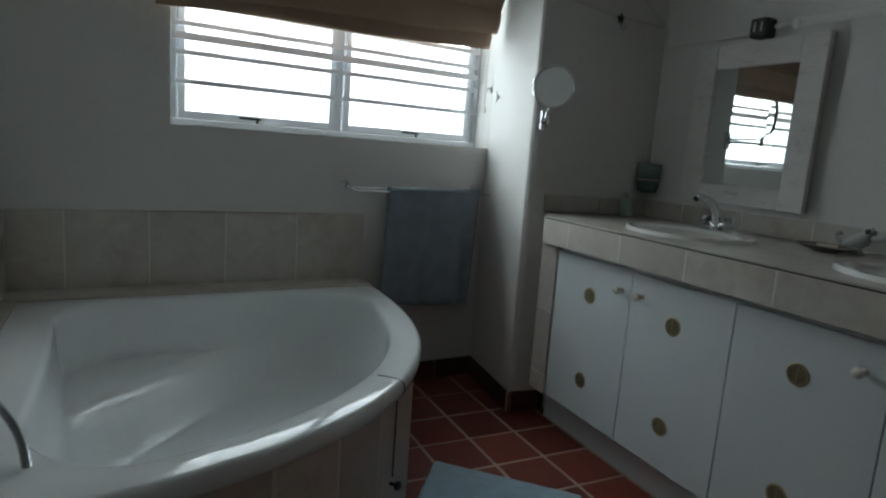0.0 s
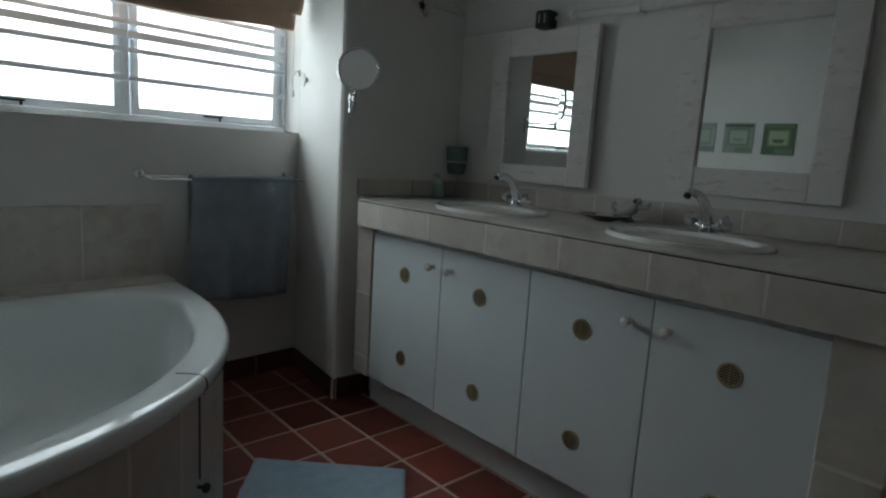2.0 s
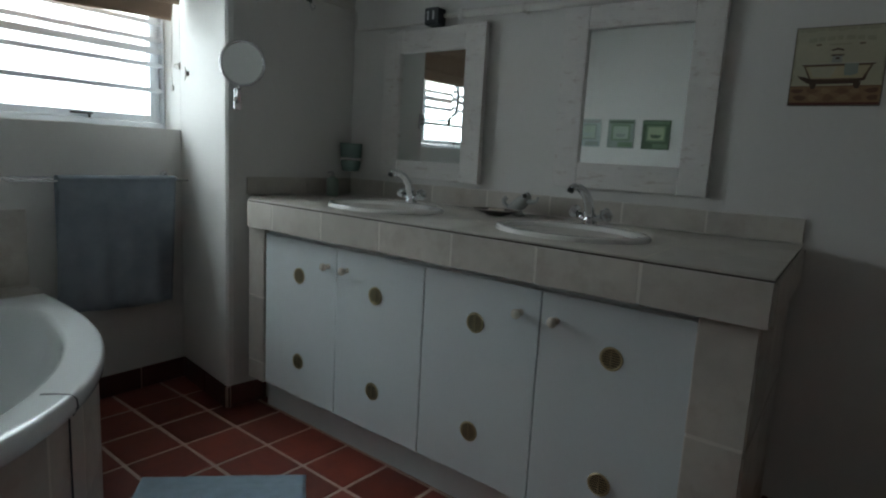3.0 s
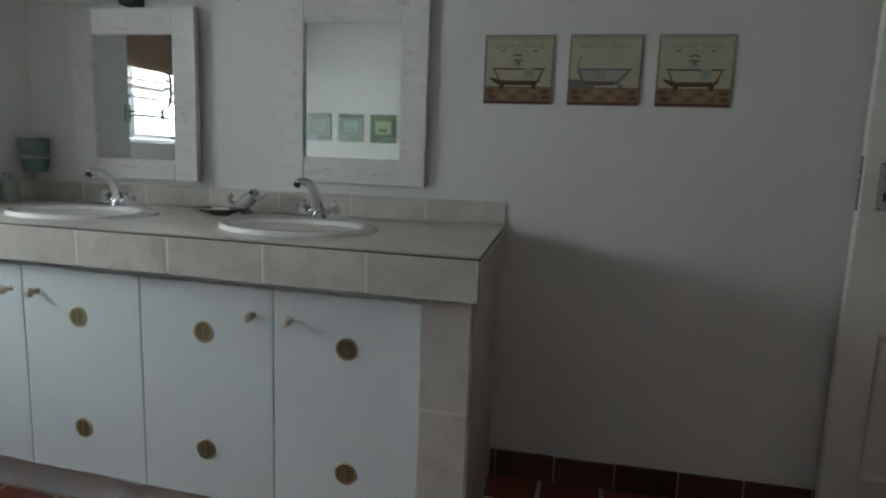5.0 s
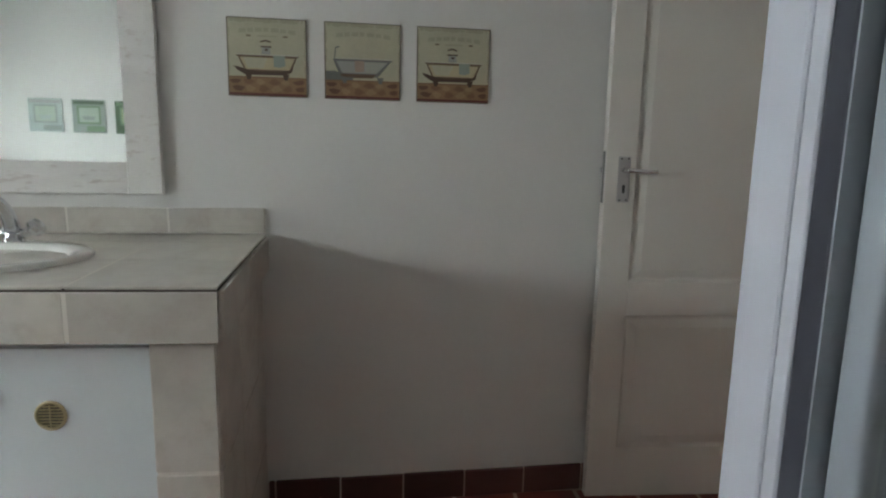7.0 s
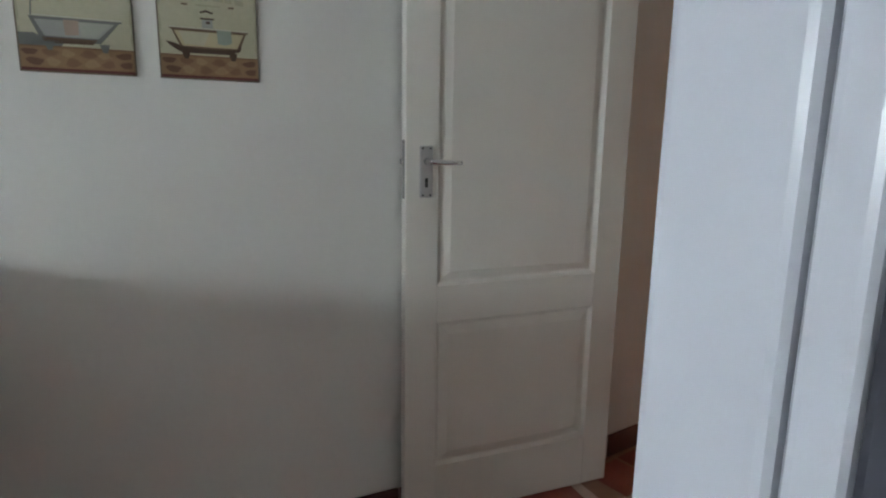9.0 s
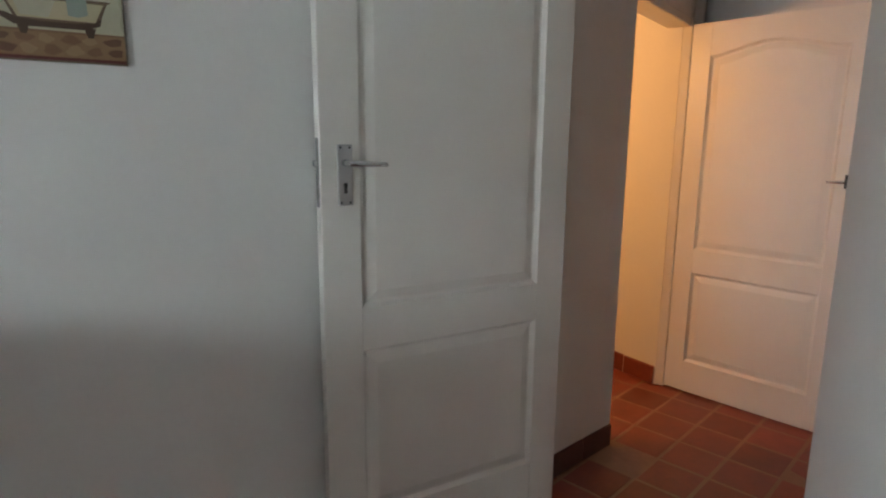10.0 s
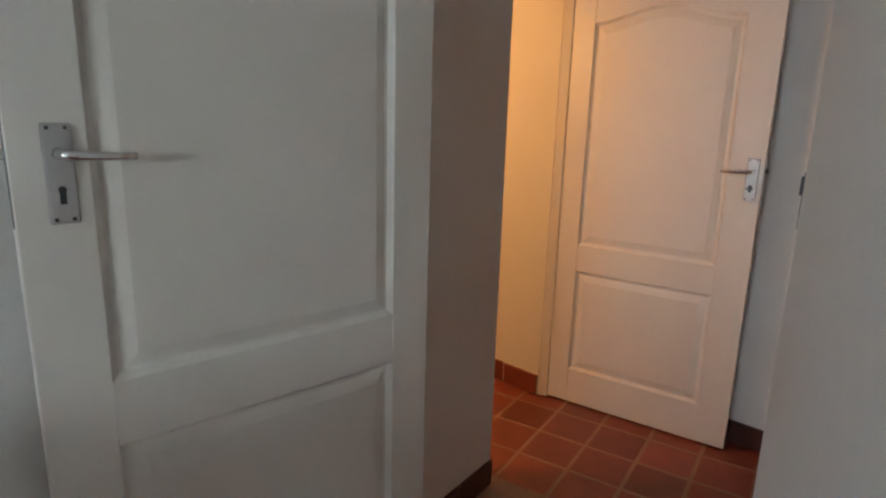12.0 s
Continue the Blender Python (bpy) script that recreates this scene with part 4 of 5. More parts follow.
def mat_mesh():
    bm = bmesh.new()
    nx, ny = 46, 34
    top, low = [], []
    for i in range(nx + 1):
        t_row, l_row = [], []
        for j in range(ny + 1):
            u, v = i / nx, j / ny
            p = A + (B - A) * u + MAT_END * v
            edge = min(u * 0.63, (1 - u) * 0.63, v * 0.38, (1 - v) * 0.38)
            h = 0.011 * min(1.0, edge / 0.012 + 0.3) + 0.0016 * noise.noise((p.x * 30, p.y * 30, 0)) + 0.004 * max(0.0, noise.noise((p.x * 5, p.y * 5, 3)))
            if 0.055 < edge < 0.064 or 0.088 < edge < 0.095:
                h -= 0.004
            t_row.append(bm.verts.new((p.x + 0.004 * noise.noise((u * 9, v * 9, 1)), p.y + 0.004 * noise.noise((u * 9, v * 9, 5)), h)))
            l_row.append(bm.verts.new((p.x, p.y, 0.0005)))
        top.append(t_row)
        low.append(l_row)
    for g in (top, low):
        for i in range(nx):
            for j in range(ny):
                bm.faces.new((g[i][j], g[i + 1][j], g[i + 1][j + 1], g[i][j + 1]))
    for i in range(nx):
        for j in (0, ny):
            bm.faces.new((top[i][j], top[i + 1][j], low[i + 1][j], low[i][j]))
    for j in range(ny):
        for i in (0, nx):
            bm.faces.new((top[i][j], top[i][j + 1], low[i][j + 1], low[i][j]))
    return bm


solo("bath_mat", mat_mesh(), MAT, "pale blue woven cotton bath mat on the tiled floor", "mat", smooth=True)

# ---- hand shower hose over the bath rim ----
hose = thing("shower_hose", Matrix.Identity(4), "ribbed chrome shower hose arching over the bath rim", "hose")
pts = []
P = [Vector(p) for p in ((0.41, 4.02, 0.64), (0.44, 3.97, 0.80), (0.515, 3.86, 0.795), (0.568, 3.80, 0.747), (0.594, 3.787, 0.704), (0.611, 3.770, 0.648), (0.615, 3.772, 0.585), (0.616, 3.800, 0.49), (0.616, 3.83, 0.42))]
for i in range(len(P) - 1):
    p0, p1, p2, p3 = P[max(i - 1, 0)], P[i], P[i + 1], P[min(i + 2, len(P) - 1)]
    for k in range(10):
        t = k / 10
        pts.append(0.5 * ((2 * p1) + (p2 - p0) * t + (2 * p0 - 5 * p1 + 4 * p2 - p3) * t * t + (3 * p1 - p0 - 3 * p2 + p3) * t ** 3))
pts.append(P[-1])
fine = []
for a, b in zip(pts, pts[1:]):
    fine += [a, a.lerp(b, 0.5)]
part("hose", tube(bmesh.new(), fine, [0.0105 if k % 2 else 0.0066 for k in range(len(fine))], 12), HOSE, hose)
part("collar", lathe(bmesh.new(), [(0.016, 0.633), (0.016, 0.645), (0.012, 0.66)], 18, Matrix.Translation((0.41, 4.02, 0))), CHROME, hose, smooth=True)

# hatch joint and pull on the bath front
hatch = thing("bath_hatch_pull", Matrix.Identity(4), "small dark pull on the tiled bath front", "pull")
hx, hy = 1.552, 3.934
part("stem", tube(bmesh.new(), [(hx - 0.03, hy + 0.04, 0.275), (hx + 0.004, hy - 0.006, 0.275)], 0.006, 10), DARK, hatch, smooth=True)
part("hatch_joint", tube(bmesh.new(), [(1.549, 3.942, 0.563), (1.549, 3.942, 0.30)], 0.0028, 6), JOINT_SHADE, hatch, "thin dark hatch joint")
part("knob", lathe(bmesh.new(), [(0.004, -0.004), (0.013, 0.0), (0.016, 0.008), (0.011, 0.016), (0.003, 0.018)], 16, look((hx + 0.004, hy - 0.006, 0.275), (hx + 0.6, hy - 0.8, 0.275)) @ pose(0, 0, 0, 0, 180, 0)), DARK, hatch, smooth=True)


# ---- pictures ----
INK = {k: plain("print_" + k, c, 0.5) for k, c in {
    "scroll": (0.29, 0.195, 0.105), "cream": (0.43, 0.41, 0.30), "edge": (0.13, 0.10, 0.07), "shade": (0.345, 0.335, 0.24), "iron": (0.06, 0.032, 0.02), "umber": (0.12, 0.075, 0.045), "haze": (0.33, 0.34, 0.30), "pale": (0.5, 0.48, 0.40), "wine": (0.10, 0.02, 0.018), "straw": (0.44, 0.38, 0.24), "slate": (0.14, 0.145, 0.14), "sage": (0.24, 0.29, 0.25),
    "tan": (0.24, 0.145, 0.075), "rust": (0.185, 0.10, 0.052), "earth": (0.13, 0.065, 0.036), "blush": (0.33, 0.25, 0.20), "grey": (0.30, 0.31, 0.29),
    "mint": (0.36, 0.43, 0.35), "leaf": (0.13, 0.21, 0.12), "moss": (0.055, 0.10, 0.05), "lime": (0.38, 0.45, 0.28), "aqua": (0.34, 0.41, 0.39)}.items()}


def flat(pts, x0, x1):
    """A thin plate; pts are (across, up) on the picture and the plate fills x0..x1."""
    bm = bmesh.new()
    lo = [bm.verts.new((x0, y, z)) for y, z in pts]
    hi = [bm.verts.new((x1, y, z)) for y, z in pts]
    n = len(pts)
    for k in range(n):
        bm.faces.new((lo[k], lo[(k + 1) % n], hi[(k + 1) % n], hi[k]))
    bm.faces.new(lo[::-1])
    bm.faces.new(hi)
    return bm


def rect(y0, y1, z0, z1):
    return [(y0, z0), (y1, z0), (y1, z1), (y0, z1)]


def bath_picture(m, w, h, kind, label):
    """Printed board; local -y runs to the viewer's right and x = 0 is the wall."""
    pic = thing("bath_picture", m, label, "picture", "bath pictures")
    part("board", boxed((-0.006, -w / 2, -h / 2), (0, w / 2, h / 2), 0.0015, 1), INK["edge"], pic)
    sx = -1

    def ink(name, pts, depth, color):
        part(name, flat([(sx * px * w, pz * h) for px, pz in pts], -0.006 - depth, -0.0055), INK[color], pic)

    ink("ground", rect(-0.485, 0.485, -0.25, 0.485), 0.0004, "cream")
    for k in range(9):
        u = -0.44 + 0.11 * k
        rr = 0.040 + 0.014 * math.sin(k * 2.1)
        ink("worn_edge", [(u + 1.5 * rr * math.cos(a) * (1 if abs(u) < 0.4 else 0.5), 0.462 + 0.55 * rr * math.sin(a)) for a in (2 * math.pi * q / 10 for q in range(10))], 0.0005, "shade")
    for z, hh in ((0.30, 0.10), (0.06, 0.13), (-0.14, 0.08)):
        for sgn in (-1, 1):
            ink("worn_edge", [(sgn * 0.485, z - hh), (sgn * 0.485, z + hh), (sgn * 0.468, z + 0.6 * hh), (sgn * 0.462, z - 0.3 * hh)], 0.0005, "shade")
    ink("floor_print", rect(-0.485, 0.485, -0.485, -0.25), 0.0004, "tan")
    ink("floor_band", rect(-0.485, 0.485, -0.262, -0.245), 0.0006, "rust")
    for row, (z0, z1) in enumerate(((-0.345, -0.275), (-0.44, -0.36))):
        for k in range(6):
            a0 = -0.47 + 0.16 * k + (0.03 if row else 0.0)
            a1 = min(a0 + 0.125 + 0.02 * math.sin(k * 2.7 + row), 0.47)
            tone = ("scroll", "rust", "scroll", "rust")[(k + row) % 4] if 0 < k < 5 else "earth"
            cu, cz, ru, rz = (a0 + a1) / 2, (z0 + z1) / 2, (a1 - a0) / 2, (z1 - z0) / 2
            ink("floor_patch", [(cu + ru * (1 + 0.22 * math.sin(3 * a + k)) * math.cos(a), cz + rz * (1 + 0.2 * math.cos(2 * a + k + row)) * math.sin(a)) for a in (2 * math.pi * q / 14 for q in range(14))], 0.0007, tone)
    ink("floor_band", rect(-0.485, 0.485, -0.485, -0.458), 0.0008, "wine")
    words = ((-0.35, -0.26), (-0.24, -0.17), (-0.15, -0.06), (-0.04, 0.02), (0.05, 0.15), (0.17, 0.24), (0.27, 0.36))
    for u0, u1 in words:
        rise = lambda u: 0.352 - 0.22 * u * u
        ink("word_bar", [(u0, rise(u0) - 0.026), (u1, rise(u1) - 0.026), (u1, rise(u1) + 0.026), (u0, rise(u0) + 0.026)], 0.0006, "shade")
    if kind == "iron":
        for u0, u1, tone in ((-0.26, -0.20, "umber"), (-0.12, 0.12, "shade"), (0.20, 0.26, "umber")):
            ink("word_bar", rect(u0, u1, 0.262, 0.280), 0.0006, tone)
        ink("tub_print", [(-0.37, 0.012), (0.375, 0.012), (0.30, -0.17), (0.20, -0.195), (-0.20, -0.195), (-0.29, -0.17)], 0.0008, "umber")
        ink("tub_side_print", [(-0.345, -0.002), (0.345, -0.002), (0.275, -0.155), (-0.27, -0.155)], 0.0010, "straw")
        ink("tub_glow_print", [(-0.30, -0.004), (-0.25, -0.135), (-0.06, -0.145), (0.0, -0.004)], 0.0011, "cream")
        ink("tub_base_print", [(-0.43, -0.115), (-0.35, -0.128), (-0.27, -0.162), (-0.12, -0.176), (0.14, -0.176), (0.27, -0.158), (0.325, -0.115), (0.31, -0.18), (0.20, -0.222), (-0.18, -0.226), (-0.30, -0.215), (-0.38, -0.165)], 0.0013, "iron")
        ink("towel_print", [(0.075, 0.03), (0.22, 0.028), (0.225, -0.10), (0.15, -0.125), (0.08, -0.115)], 0.0015, "sage")
        ink("stand_print", [(-0.075, 0.03), (0.045, 0.03), (0.035, 0.13), (-0.065, 0.13)], 0.0008, "grey")
        ink("stand_print", rect(-0.085, 0.055, 0.128, 0.146), 0.0011, "iron")
        ink("stand_print", rect(-0.03, 0.01, 0.085, 0.11), 0.0011, "iron")
        ink("stand_print", [(-0.09, 0.205), (-0.02, 0.228), (0.05, 0.205), (0.04, 0.188), (-0.02, 0.205), (-0.08, 0.188)], 0.0011, "iron")
    else:
        ink("tub_print", [(-0.385, 0.012), (0.375, 0.012), (0.20, -0.20), (-0.30, -0.20)], 0.0008, "slate")
        ink("tub_side_print", [(-0.345, -0.002), (0.33, -0.002), (0.18, -0.155), (-0.27, -0.155)], 0.0010, "grey")
        ink("tub_glow_print", [(0.02, -0.004), (0.30, -0.004), (0.16, -0.145), (0.04, -0.145)], 0.0011, "haze")
        ink("towel_print", [(-0.11, 0.02), (0.02, 0.02), (0.015, -0.13), (-0.10, -0.14)], 0.0013, "blush")
        ink("shadow_print", [(-0.485, -0.135), (-0.36, -0.13), (-0.25, -0.19), (-0.10, -0.20), (-0.14, -0.245), (-0.485, -0.25)], 0.0012, "slate")
        ink("tub_base_print", [(-0.30, -0.165), (0.17, -0.165), (0.13, -0.215), (-0.27, -0.22)], 0.0012, "umber")
        ink("pipe_print", [(-0.375, 0.03), (-0.36, 0.03), (-0.35, 0.16), (-0.30, 0.178), (-0.30, 0.192), (-0.362, 0.175)], 0.0010, "slate")
    ink("tub_rim_print", rect(-0.385, 0.395, 0.010, 0.027), 0.0014, "umber" if kind == "iron" else "slate")
    ink("tub_rim_print", rect(-0.385, 0.395, 0.029, 0.040), 0.0010, "pale")
    for u in (-0.24, 0.23):
        ink("foot_print", [(u - 0.045, -0.205), (u + 0.045, -0.205), (u + 0.022, -0.285), (u - 0.018, -0.285)], 0.0013, "iron" if kind == "iron" else "slate")
    return pic


for yc, kind, word in ((2.424, "iron", "dark bathtub with a sage towel"), (2.102, "slate", "grey slate bathtub on cream"), (1.782, "iron", "dark bathtub on cream by the door")):
    bath_picture(pose(E_WALL - 0.001, yc, 1.674), 0.263, 0.258, kind, "square print of a " + word)


def green_picture(m, tone, label):
    pic = thing("green_picture", m, label, "picture", "green pictures")
    part("board", boxed((0, -0.12, -0.125), (0.008, 0.12, 0.125), 0.0015, 1), INK[tone[0]], pic)
    for name, pts, d, c in (("panel_print", rect(-0.085, 0.085, -0.06, 0.08), 0.0006, tone[1]), ("panel_print", rect(-0.07, 0.07, -0.045, 0.065), 0.0010, tone[2]),
                            ("tub_print", [(-0.05, 0.0), (0.05, 0.0), (0.03, -0.03), (-0.03, -0.03)], 0.0014, tone[0]), ("base_print", rect(-0.11, 0.02, -0.115, -0.075), 0.0006, tone[1]), ("top_print", rect(-0.11, 0.11, 0.09, 0.115), 0.0006, tone[3])):
        part(name, flat(pts, 0.0075, 0.008 + d), INK[c], pic)
    return pic


green_picture(pose(W_WALL + 0.001, 4.475, 1.590), ("aqua", "sage", "mint", "grey"), "square pale green bathtub print on the wall by the bath")
green_picture(pose(W_WALL + 0.001, 4.165, 1.588), ("sage", "leaf", "mint", "moss"), "square green bathtub print on the wall by the bath")
green_picture(pose(W_WALL + 0.001, 3.855, 1.585), ("moss", "leaf", "lime", "leaf"), "square dark green bathtub print on the wall by the bath")

# ---- strip light over the mirrors, its cable and a hook ----
light = thing("wall_light_tube", Matrix.Identity(4), "unlit white tube fitting above the mirrors with a dark end box", "light")
part("tube", tube(bmesh.new(), [(E_WALL - 0.035, 3.93, 1.968), (E_WALL - 0.035, 2.72, 1.955)], 0.018, 16), PIPE, light, smooth=True)
part("neck", tube(bmesh.new(), [(E_WALL - 0.035, 4.03, 1.965), (E_WALL - 0.035, 3.93, 1.967)], 0.009, 12), PIPE, light, smooth=True)
end_box = part("end_box", boxed((E_WALL - 0.075, 4.045, 1.922), (E_WALL, 4.125, 2.004), 0.012, 3), DARK, light, "dark grey plastic end box")
for y in (4.068, 4.100):
    part("contact", boxed((E_WALL - 0.0785, y - 0.004, 1.945), (E_WALL - 0.0745, y + 0.004, 1.985), 0.001, 1), SATIN, end_box, "pale metal contact")
part("collar", tube(bmesh.new(), [(E_WALL - 0.035, 3.945, 1.9675), (E_WALL - 0.035, 3.915, 1.9675)], 0.0215, 16), PIPE, light, smooth=True)
for y in (3.6, 3.1):
    part("clip", boxed((E_WALL - 0.054, y - 0.006, 1.943), (E_WALL, y + 0.006, 1.984), 0.003, 1), PIPE, light)
cable = thing("wall_cable", Matrix.Identity(4), "thin painted cable clipped along the wall", "cable")
part("run", tube(bmesh.new(), [(E_WALL - 0.005, 4.15, 1.950), (E_WALL - 0.005, 4.4, 1.945), (E_WALL - 0.005, 4.638, 1.945), (E_WALL - 0.006, 4.640, 1.97), (E_WALL - 0.006, 4.640, 2.045), (E_WALL - 0.02, 4.651, 2.05), (2.95, 4.700, 2.07), (2.63, 4.745, 2.115)], 0.0045, 8), PIPE, cable, smooth=True)
part("run", tube(bmesh.new(), [(E_WALL - 0.015, 4.646, 2.05), (3.16, 4.672, 2.16), (3.02, 4.690, 2.27), (2.9, 4.707, 2.40), (2.9, 4.707, 2.62)], 0.0045, 8), PIPE, cable, smooth=True)
hook = thing("wall_hook", pose(3.02, 4.693, 2.045), "dark iron star-shaped hook on the pier", "hook")
bm = flat([(0.026 * (1 if k % 2 == 0 else 0.5) * math.cos(math.pi / 2 + math.pi * k / 5), 0.026 * (1 if k % 2 == 0 else 0.5) * math.sin(math.pi / 2 + math.pi * k / 5)) for k in range(10)], -0.004, 0.004)
bmesh.ops.transform(bm, matrix=pose(0, -0.004, 0.01, 0, 0, 90), verts=bm.verts)
part("star", bm, DARK, hook)
part("hook", tube(bmesh.new(), [(0, -0.006, -0.005), (0, -0.012, -0.030), (0.002, -0.024, -0.048), (0.002, -0.040, -0.044), (0.002, -0.046, -0.028)], [0.004, 0.004, 0.0045, 0.004, 0.004], 10), CHROME, hook, "curved metal hook", smooth=True)

# ---- things on the washstand ----
tumbler = thing("tumbler_holder", pose(3.245, 4.590, 1.20), "sea-green tumbler in a wall holder by the corner", "tumbler")
part("ring", ring_lathe(bmesh.new(), [(0.058, 0.06), (0.063, 0.06), (0.063, 0.072), (0.058, 0.072), (0.058, 0.06)], 32, Matrix.Identity(4)), CHROME, tumbler, smooth=True)
part("bracket", boxed((0.05, -0.012, 0.055), (0.066, 0.012, 0.082), 0.002, 1), CHROME, tumbler)
part("tumbler", lathe(bmesh.new(), [(0.030, 0.0), (0.044, 0.004), (0.052, 0.03), (0.057, 0.09), (0.060, 0.150), (0.056, 0.150), (0.048, 0.03), (0.004, 0.012)], 32), GREEN_GLASS, tumbler, smooth=True)
jar = thing("soap_bottle", VAN @ pose(0.545, 2.215, TOP), "pale green pump bottle on the counter by the pier", "bottle")
part("bottle", lathe(bmesh.new(), [(0.028, 0), (0.032, 0.004), (0.032, 0.075), (0.026, 0.092), (0.012, 0.098), (0.012, 0.104)], 24), plain("pale_green_plastic", (0.30, 0.40, 0.34), 0.35), jar, smooth=True)
part("pump", tube(bmesh.new(), [(0, 0, 0.10), (0, 0, 0.122), (-0.010, 0, 0.126), (-0.034, 0, 0.122)], [0.009, 0.006, 0.006, 0.005], 12), SATIN, jar, smooth=True)
dish = thing("soap_dish", VAN @ pose(0.575, 1.185, TOP, 0, 0, 8), "shallow dark oval dish holding a pale soap", "dish")
bm = lathe(bmesh.new(), [(0.030, 0.0), (0.034, 0.004), (0.060, 0.014), (0.078, 0.024), (0.080, 0.026), (0.074, 0.025), (0.055, 0.016), (0.004, 0.010)], 36)
bmesh.ops.scale(bm, vec=(0.95, 1.3, 1.0), verts=bm.verts)
part("dish", bm, plain("dark_horn", (0.085, 0.072, 0.06), 0.3), dish, smooth=True)
bm = ring_lathe(bmesh.new(), [(0.076, 0.0245), (0.081, 0.0245), (0.081, 0.0285), (0.076, 0.0285), (0.076, 0.0245)], 36, Matrix.Identity(4))
bmesh.ops.scale(bm, vec=(0.95, 1.3, 1.0), verts=bm.verts)
part("rim", bm, plain("worn_horn", (0.33, 0.30, 0.26), 0.35), dish, "pale worn rim", smooth=True)
soap = thing("soap_bar", VAN @ pose(0.572, 1.180, TOP + 0.012, 0, 0, 20), "small pale worn soap bar in the dish", "soap")
bm = boxed((-0.018, -0.034, 0.0), (0.018, 0.034, 0.018), 0.008, 3)
part("bar", bm, SOAP, soap, smooth=True)
orn = thing("glass_ornament", VAN @ pose(0.685, 1.135, TOP), "small grey frosted glass ornament with curled ends", "ornament")
FROST = plain("frosted_grey_glass", (0.42, 0.43, 0.42), 0.2)
part("foot", lathe(bmesh.new(), [(0.026, 0.0), (0.028, 0.004), (0.016, 0.012), (0.012, 0.024)], 20), FROST, orn, smooth=True)
part("body", tube(bmesh.new(), [(0, 0.062, 0.030), (0, 0.040, 0.034), (0, 0.014, 0.042), (0, -0.012, 0.058), (0, -0.030, 0.078), (0, -0.036, 0.094), (0, -0.034, 0.104)], [0.006, 0.018, 0.028, 0.030, 0.023, 0.019, 0.007], 18), FROST, orn, smooth=True)
part("curl", tube(bmesh.new(), [(0, 0.054, 0.032), (0, 0.078, 0.046), (0, 0.084, 0.064), (0, 0.074, 0.074), (0, 0.064, 0.066)], [0.010, 0.009, 0.008, 0.007, 0.005], 12), FROST, orn, smooth=True)
part("curl", tube(bmesh.new(), [(0, -0.036, 0.070), (0, -0.060, 0.064), (0, -0.084, 0.070), (0, -0.092, 0.086)], [0.013, 0.012, 0.009, 0.006], 12), FROST, orn, smooth=True)
part("eye", lathe(bmesh.new(), [(0.009, 0), (0.010, 0.003), (0.004, 0.005)], 14, Matrix.Translation((-0.019, -0.036, 0.090)) @ pose(0, 0, 0, 0, -90, 0)), plain("dark_glass", (0.09, 0.085, 0.075), 0.2), orn, "dark inset")

# ---- shower ----
shower = thing("shower_screen", Matrix.Identity(4), "framed glass shower screen with white powder-coated profiles", "shower screen")
SY = 1.796
part("post", boxed((1.5365, SY - 0.03, 0.04), (1.585, SY + 0.020, 2.02), 0.005, 3), POWDER, shower)
part("door_profile", boxed((1.519, SY - 0.026, 0.04), (1.5355, SY + 0.019, 2.02), 0.004, 3), POWDER, shower)
# flush dark band: shade on a turned-away profile face, put into the colour
part("seal", boxed((1.4955, SY - 0.016, 0.04), (1.5185, SY + 0.018, 2.02), 0.003, 2), JOINT_SHADE, shower, "dark band coloured as a shaded profile face")
part("seal_lip", boxed((1.4935, SY - 0.012, 0.04), (1.4952, SY + 0.0185, 2.02)), PROFILE, shower, "thin grey lip beside the dark band")
part("inner_profile", boxed((1.462, SY - 0.030, 0.04), (1.4895, SY + 0.008, 2.02), 0.010, 5), PROFILE, shower, "grey aluminium inner profile", smooth=True)
part("top_rail", boxed((W_WALL, SY - 0.02, 1.985), (1.4615, SY + 0.002, 2.02), 0.004, 1), POWDER, shower)
part("bottom_rail", boxed((W_WALL, SY - 0.02, 0.04), (1.4615, SY + 0.002, 0.085), 0.004, 1), POWDER, shower)
part("pane", boxed((W_WALL + 0.002, SY - 0.012, 0.085), (1.464, SY - 0.006, 1.985)), GLASS, shower, "clear shower glass").visible_shadow = False
part("pane", boxed((1.566, 1.615, 0.085), (1.572, SY - 0.03, 2.0)), GLASS, shower, "clear shower glass").visible_shadow = False
part("kerb", boxed((W_WALL, SY - 0.06, 0.0), (1.58, SY + 0.025, 0.04), 0.005, 1), BEIGE, shower, "low tiled kerb")
swall = thing("wall_shower", Matrix.Identity(4), "white plaster shower side wall faced with beige tiles", "wall", kind="structure")
# unseen upper part added up to the ceiling to shade the doorway wall
part("core", boxed((1.565, S_WALL, 0), (1.706, 1.600, CEIL)), PLASTER, swall)
for z0, z1 in ((0.0, 0.319), (0.329, 0.644), (0.654, 0.969), (0.979, 1.294), (1.304, 1.619), (1.629, 1.947)):
    part("tile", boxed((1.556, 1.599, z0), (1.682, 1.611, z1), 0.004, 1), BEIGE, swall)
    part("edge_trim", boxed((1.684, 1.597, z0 - 0.004), (1.709, 1.609, z1 + 0.004), 0.0012, 1), TRIM, swall, "white tile edge trim coloured darker for weak light")
    for y0 in (0.26, 0.595, 0.93, 1.265):
        part("tile", boxed((1.555, y0, z0), (1.567, y0 + 0.326, z1), 0.004, 1), BEIGE, swall)
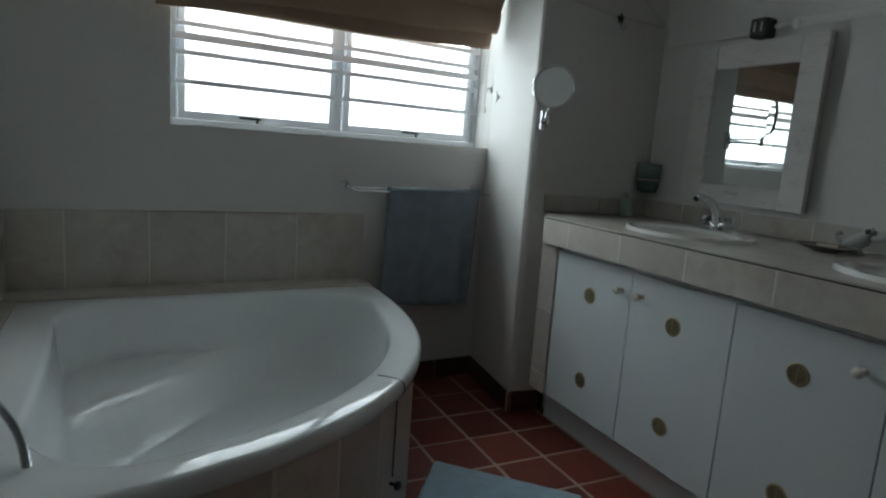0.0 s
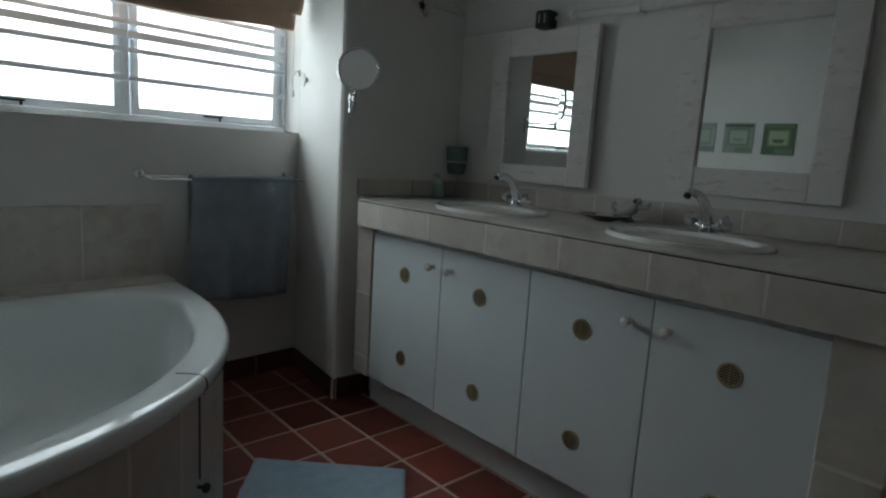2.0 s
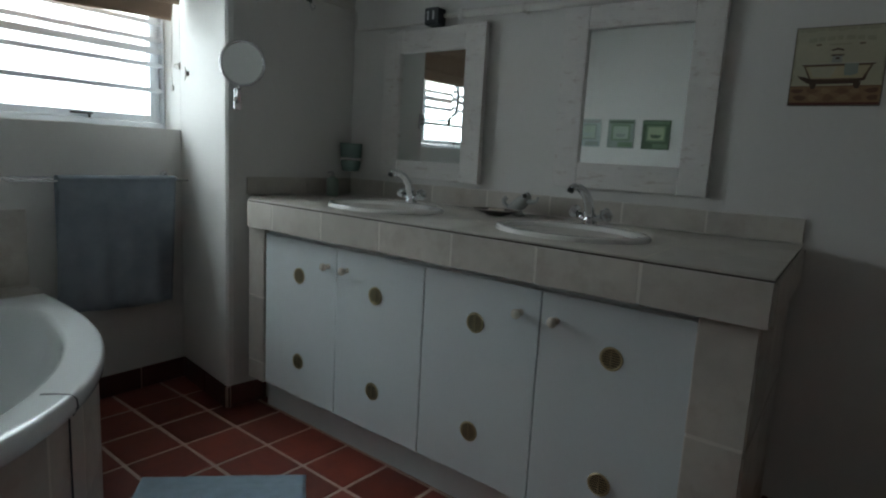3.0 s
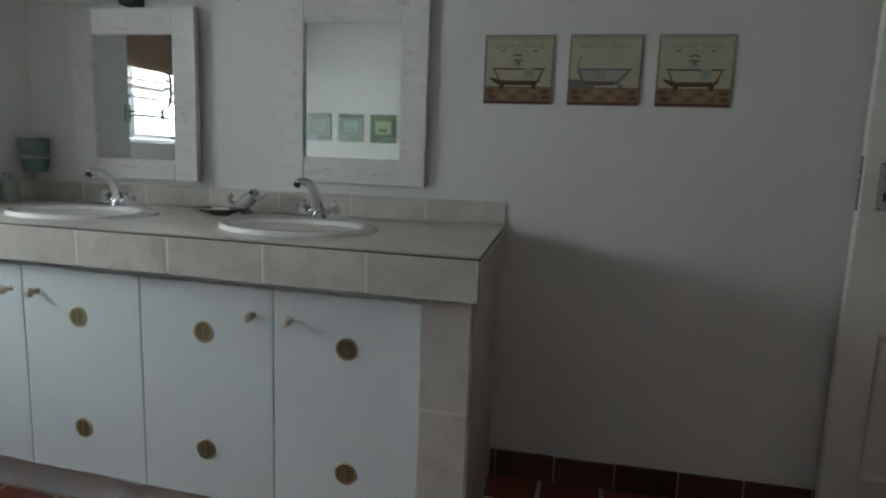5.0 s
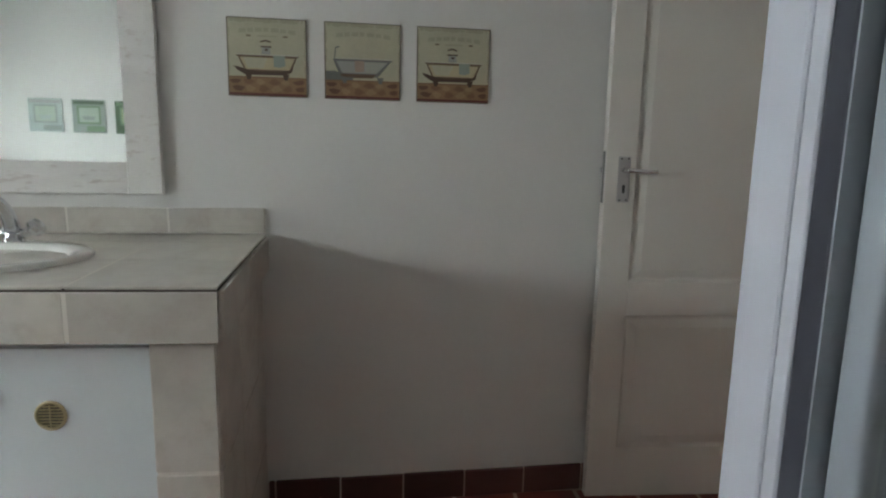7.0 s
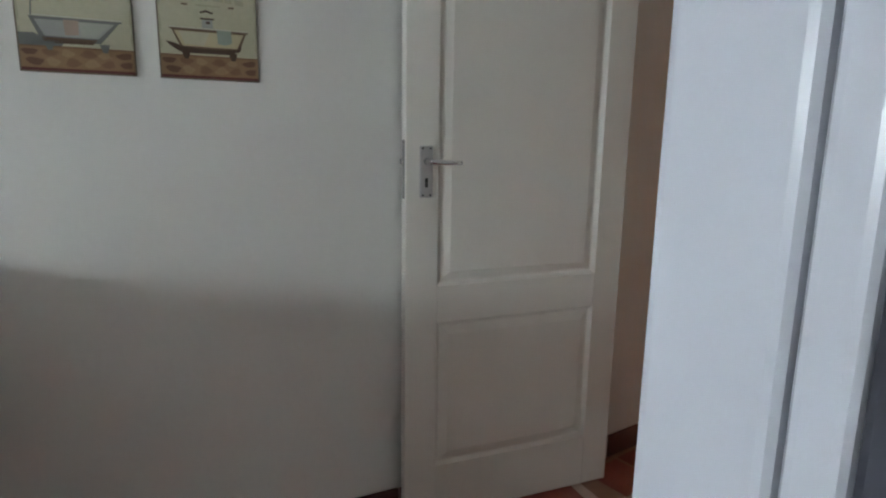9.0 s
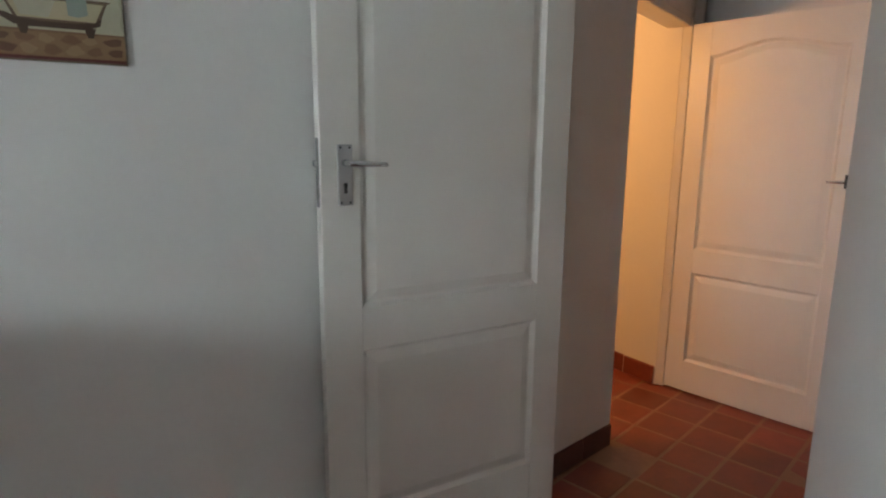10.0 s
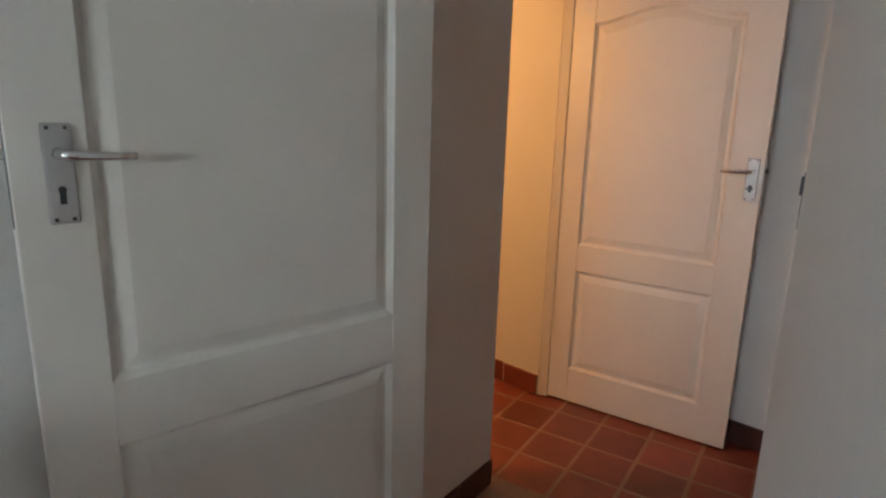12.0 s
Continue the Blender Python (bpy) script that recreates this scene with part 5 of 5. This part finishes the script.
structure("wall_shower_splay", prism(bmesh.new(), [(1.7065, 1.596), (1.7065, S_WALL), (JAMB_W + 0.018, S_WALL), (JAMB_W + 0.018, S_WALL + 0.004)], 0, CEIL), PLASTER, "white plaster splayed wall from the shower to the doorway")
back_w = thing("wall_shower_back", Matrix.Identity(4), "beige tiled back of the shower", "tiles", kind="structure")
for i in range(4):
    for j in range(6):
        part("tile", boxed((W_WALL + 0.002 + 0.303 * i, S_WALL, 0.325 * j), (W_WALL + 0.300 + 0.303 * i, S_WALL + 0.010, 0.325 * j + 0.320), 0.003, 1), BEIGE, back_w)


# ---- floor tiles ----
def floor_tiles(parent, m, pitch, gap, rows, keep):
    """Square tiles on a grid; they share one mesh."""
    me = tile_mesh("tile", pitch - gap, pitch - gap, 0.012, 0.004, TERRACOTTA)
    for i, j in rows:
        place = m @ Vector((pitch * (i + 0.5), pitch * (j + 0.5), 0))
        if keep(place.x, place.y):
            ob = new("tile", me)
            ob.parent = parent
            ob.matrix_local = m @ pose(pitch * i + gap / 2, pitch * j + gap / 2, -0.012 + random.uniform(-0.0012, 0.0008), random.uniform(-0.12, 0.12), random.uniform(-0.12, 0.12), 0)


def on_bathroom_floor(x, y):
    in_bath = x < 1.85 and y > 3.65 and ((max(x - BX, 0)) / BA) ** BN + (max(BY - y, 0) / BB) ** BN < 0.8
    return W_WALL < x < 3.43 and 0.50 < y < 5.4 and not in_bath and not (x < 1.6 and y < 1.75) and not (x > 2.95 and 2.6 < y)


floor = bpy.data.objects["floor"]
floor_tiles(floor, pose(2.482, 4.303, 0, 0, 0, -3.4), 0.251, 0.013, [(i, j) for i in range(-10, 5) for j in range(-18, 5)], on_bathroom_floor)
passage = bpy.data.objects["floor_passage"]
floor_tiles(passage, pose(3.372, -0.247, -0.0014, 0, 0, 11.6), 0.2175, 0.010, [(i, j) for i in range(-8, 11) for j in range(-8, 8)], lambda x, y: (2.2 < x < 3.40 and -1.3 < y < 0.42) or (3.40 <= x < 5.25 and -1.3 < y < (1.05 if x > 3.58 else -0.1)))
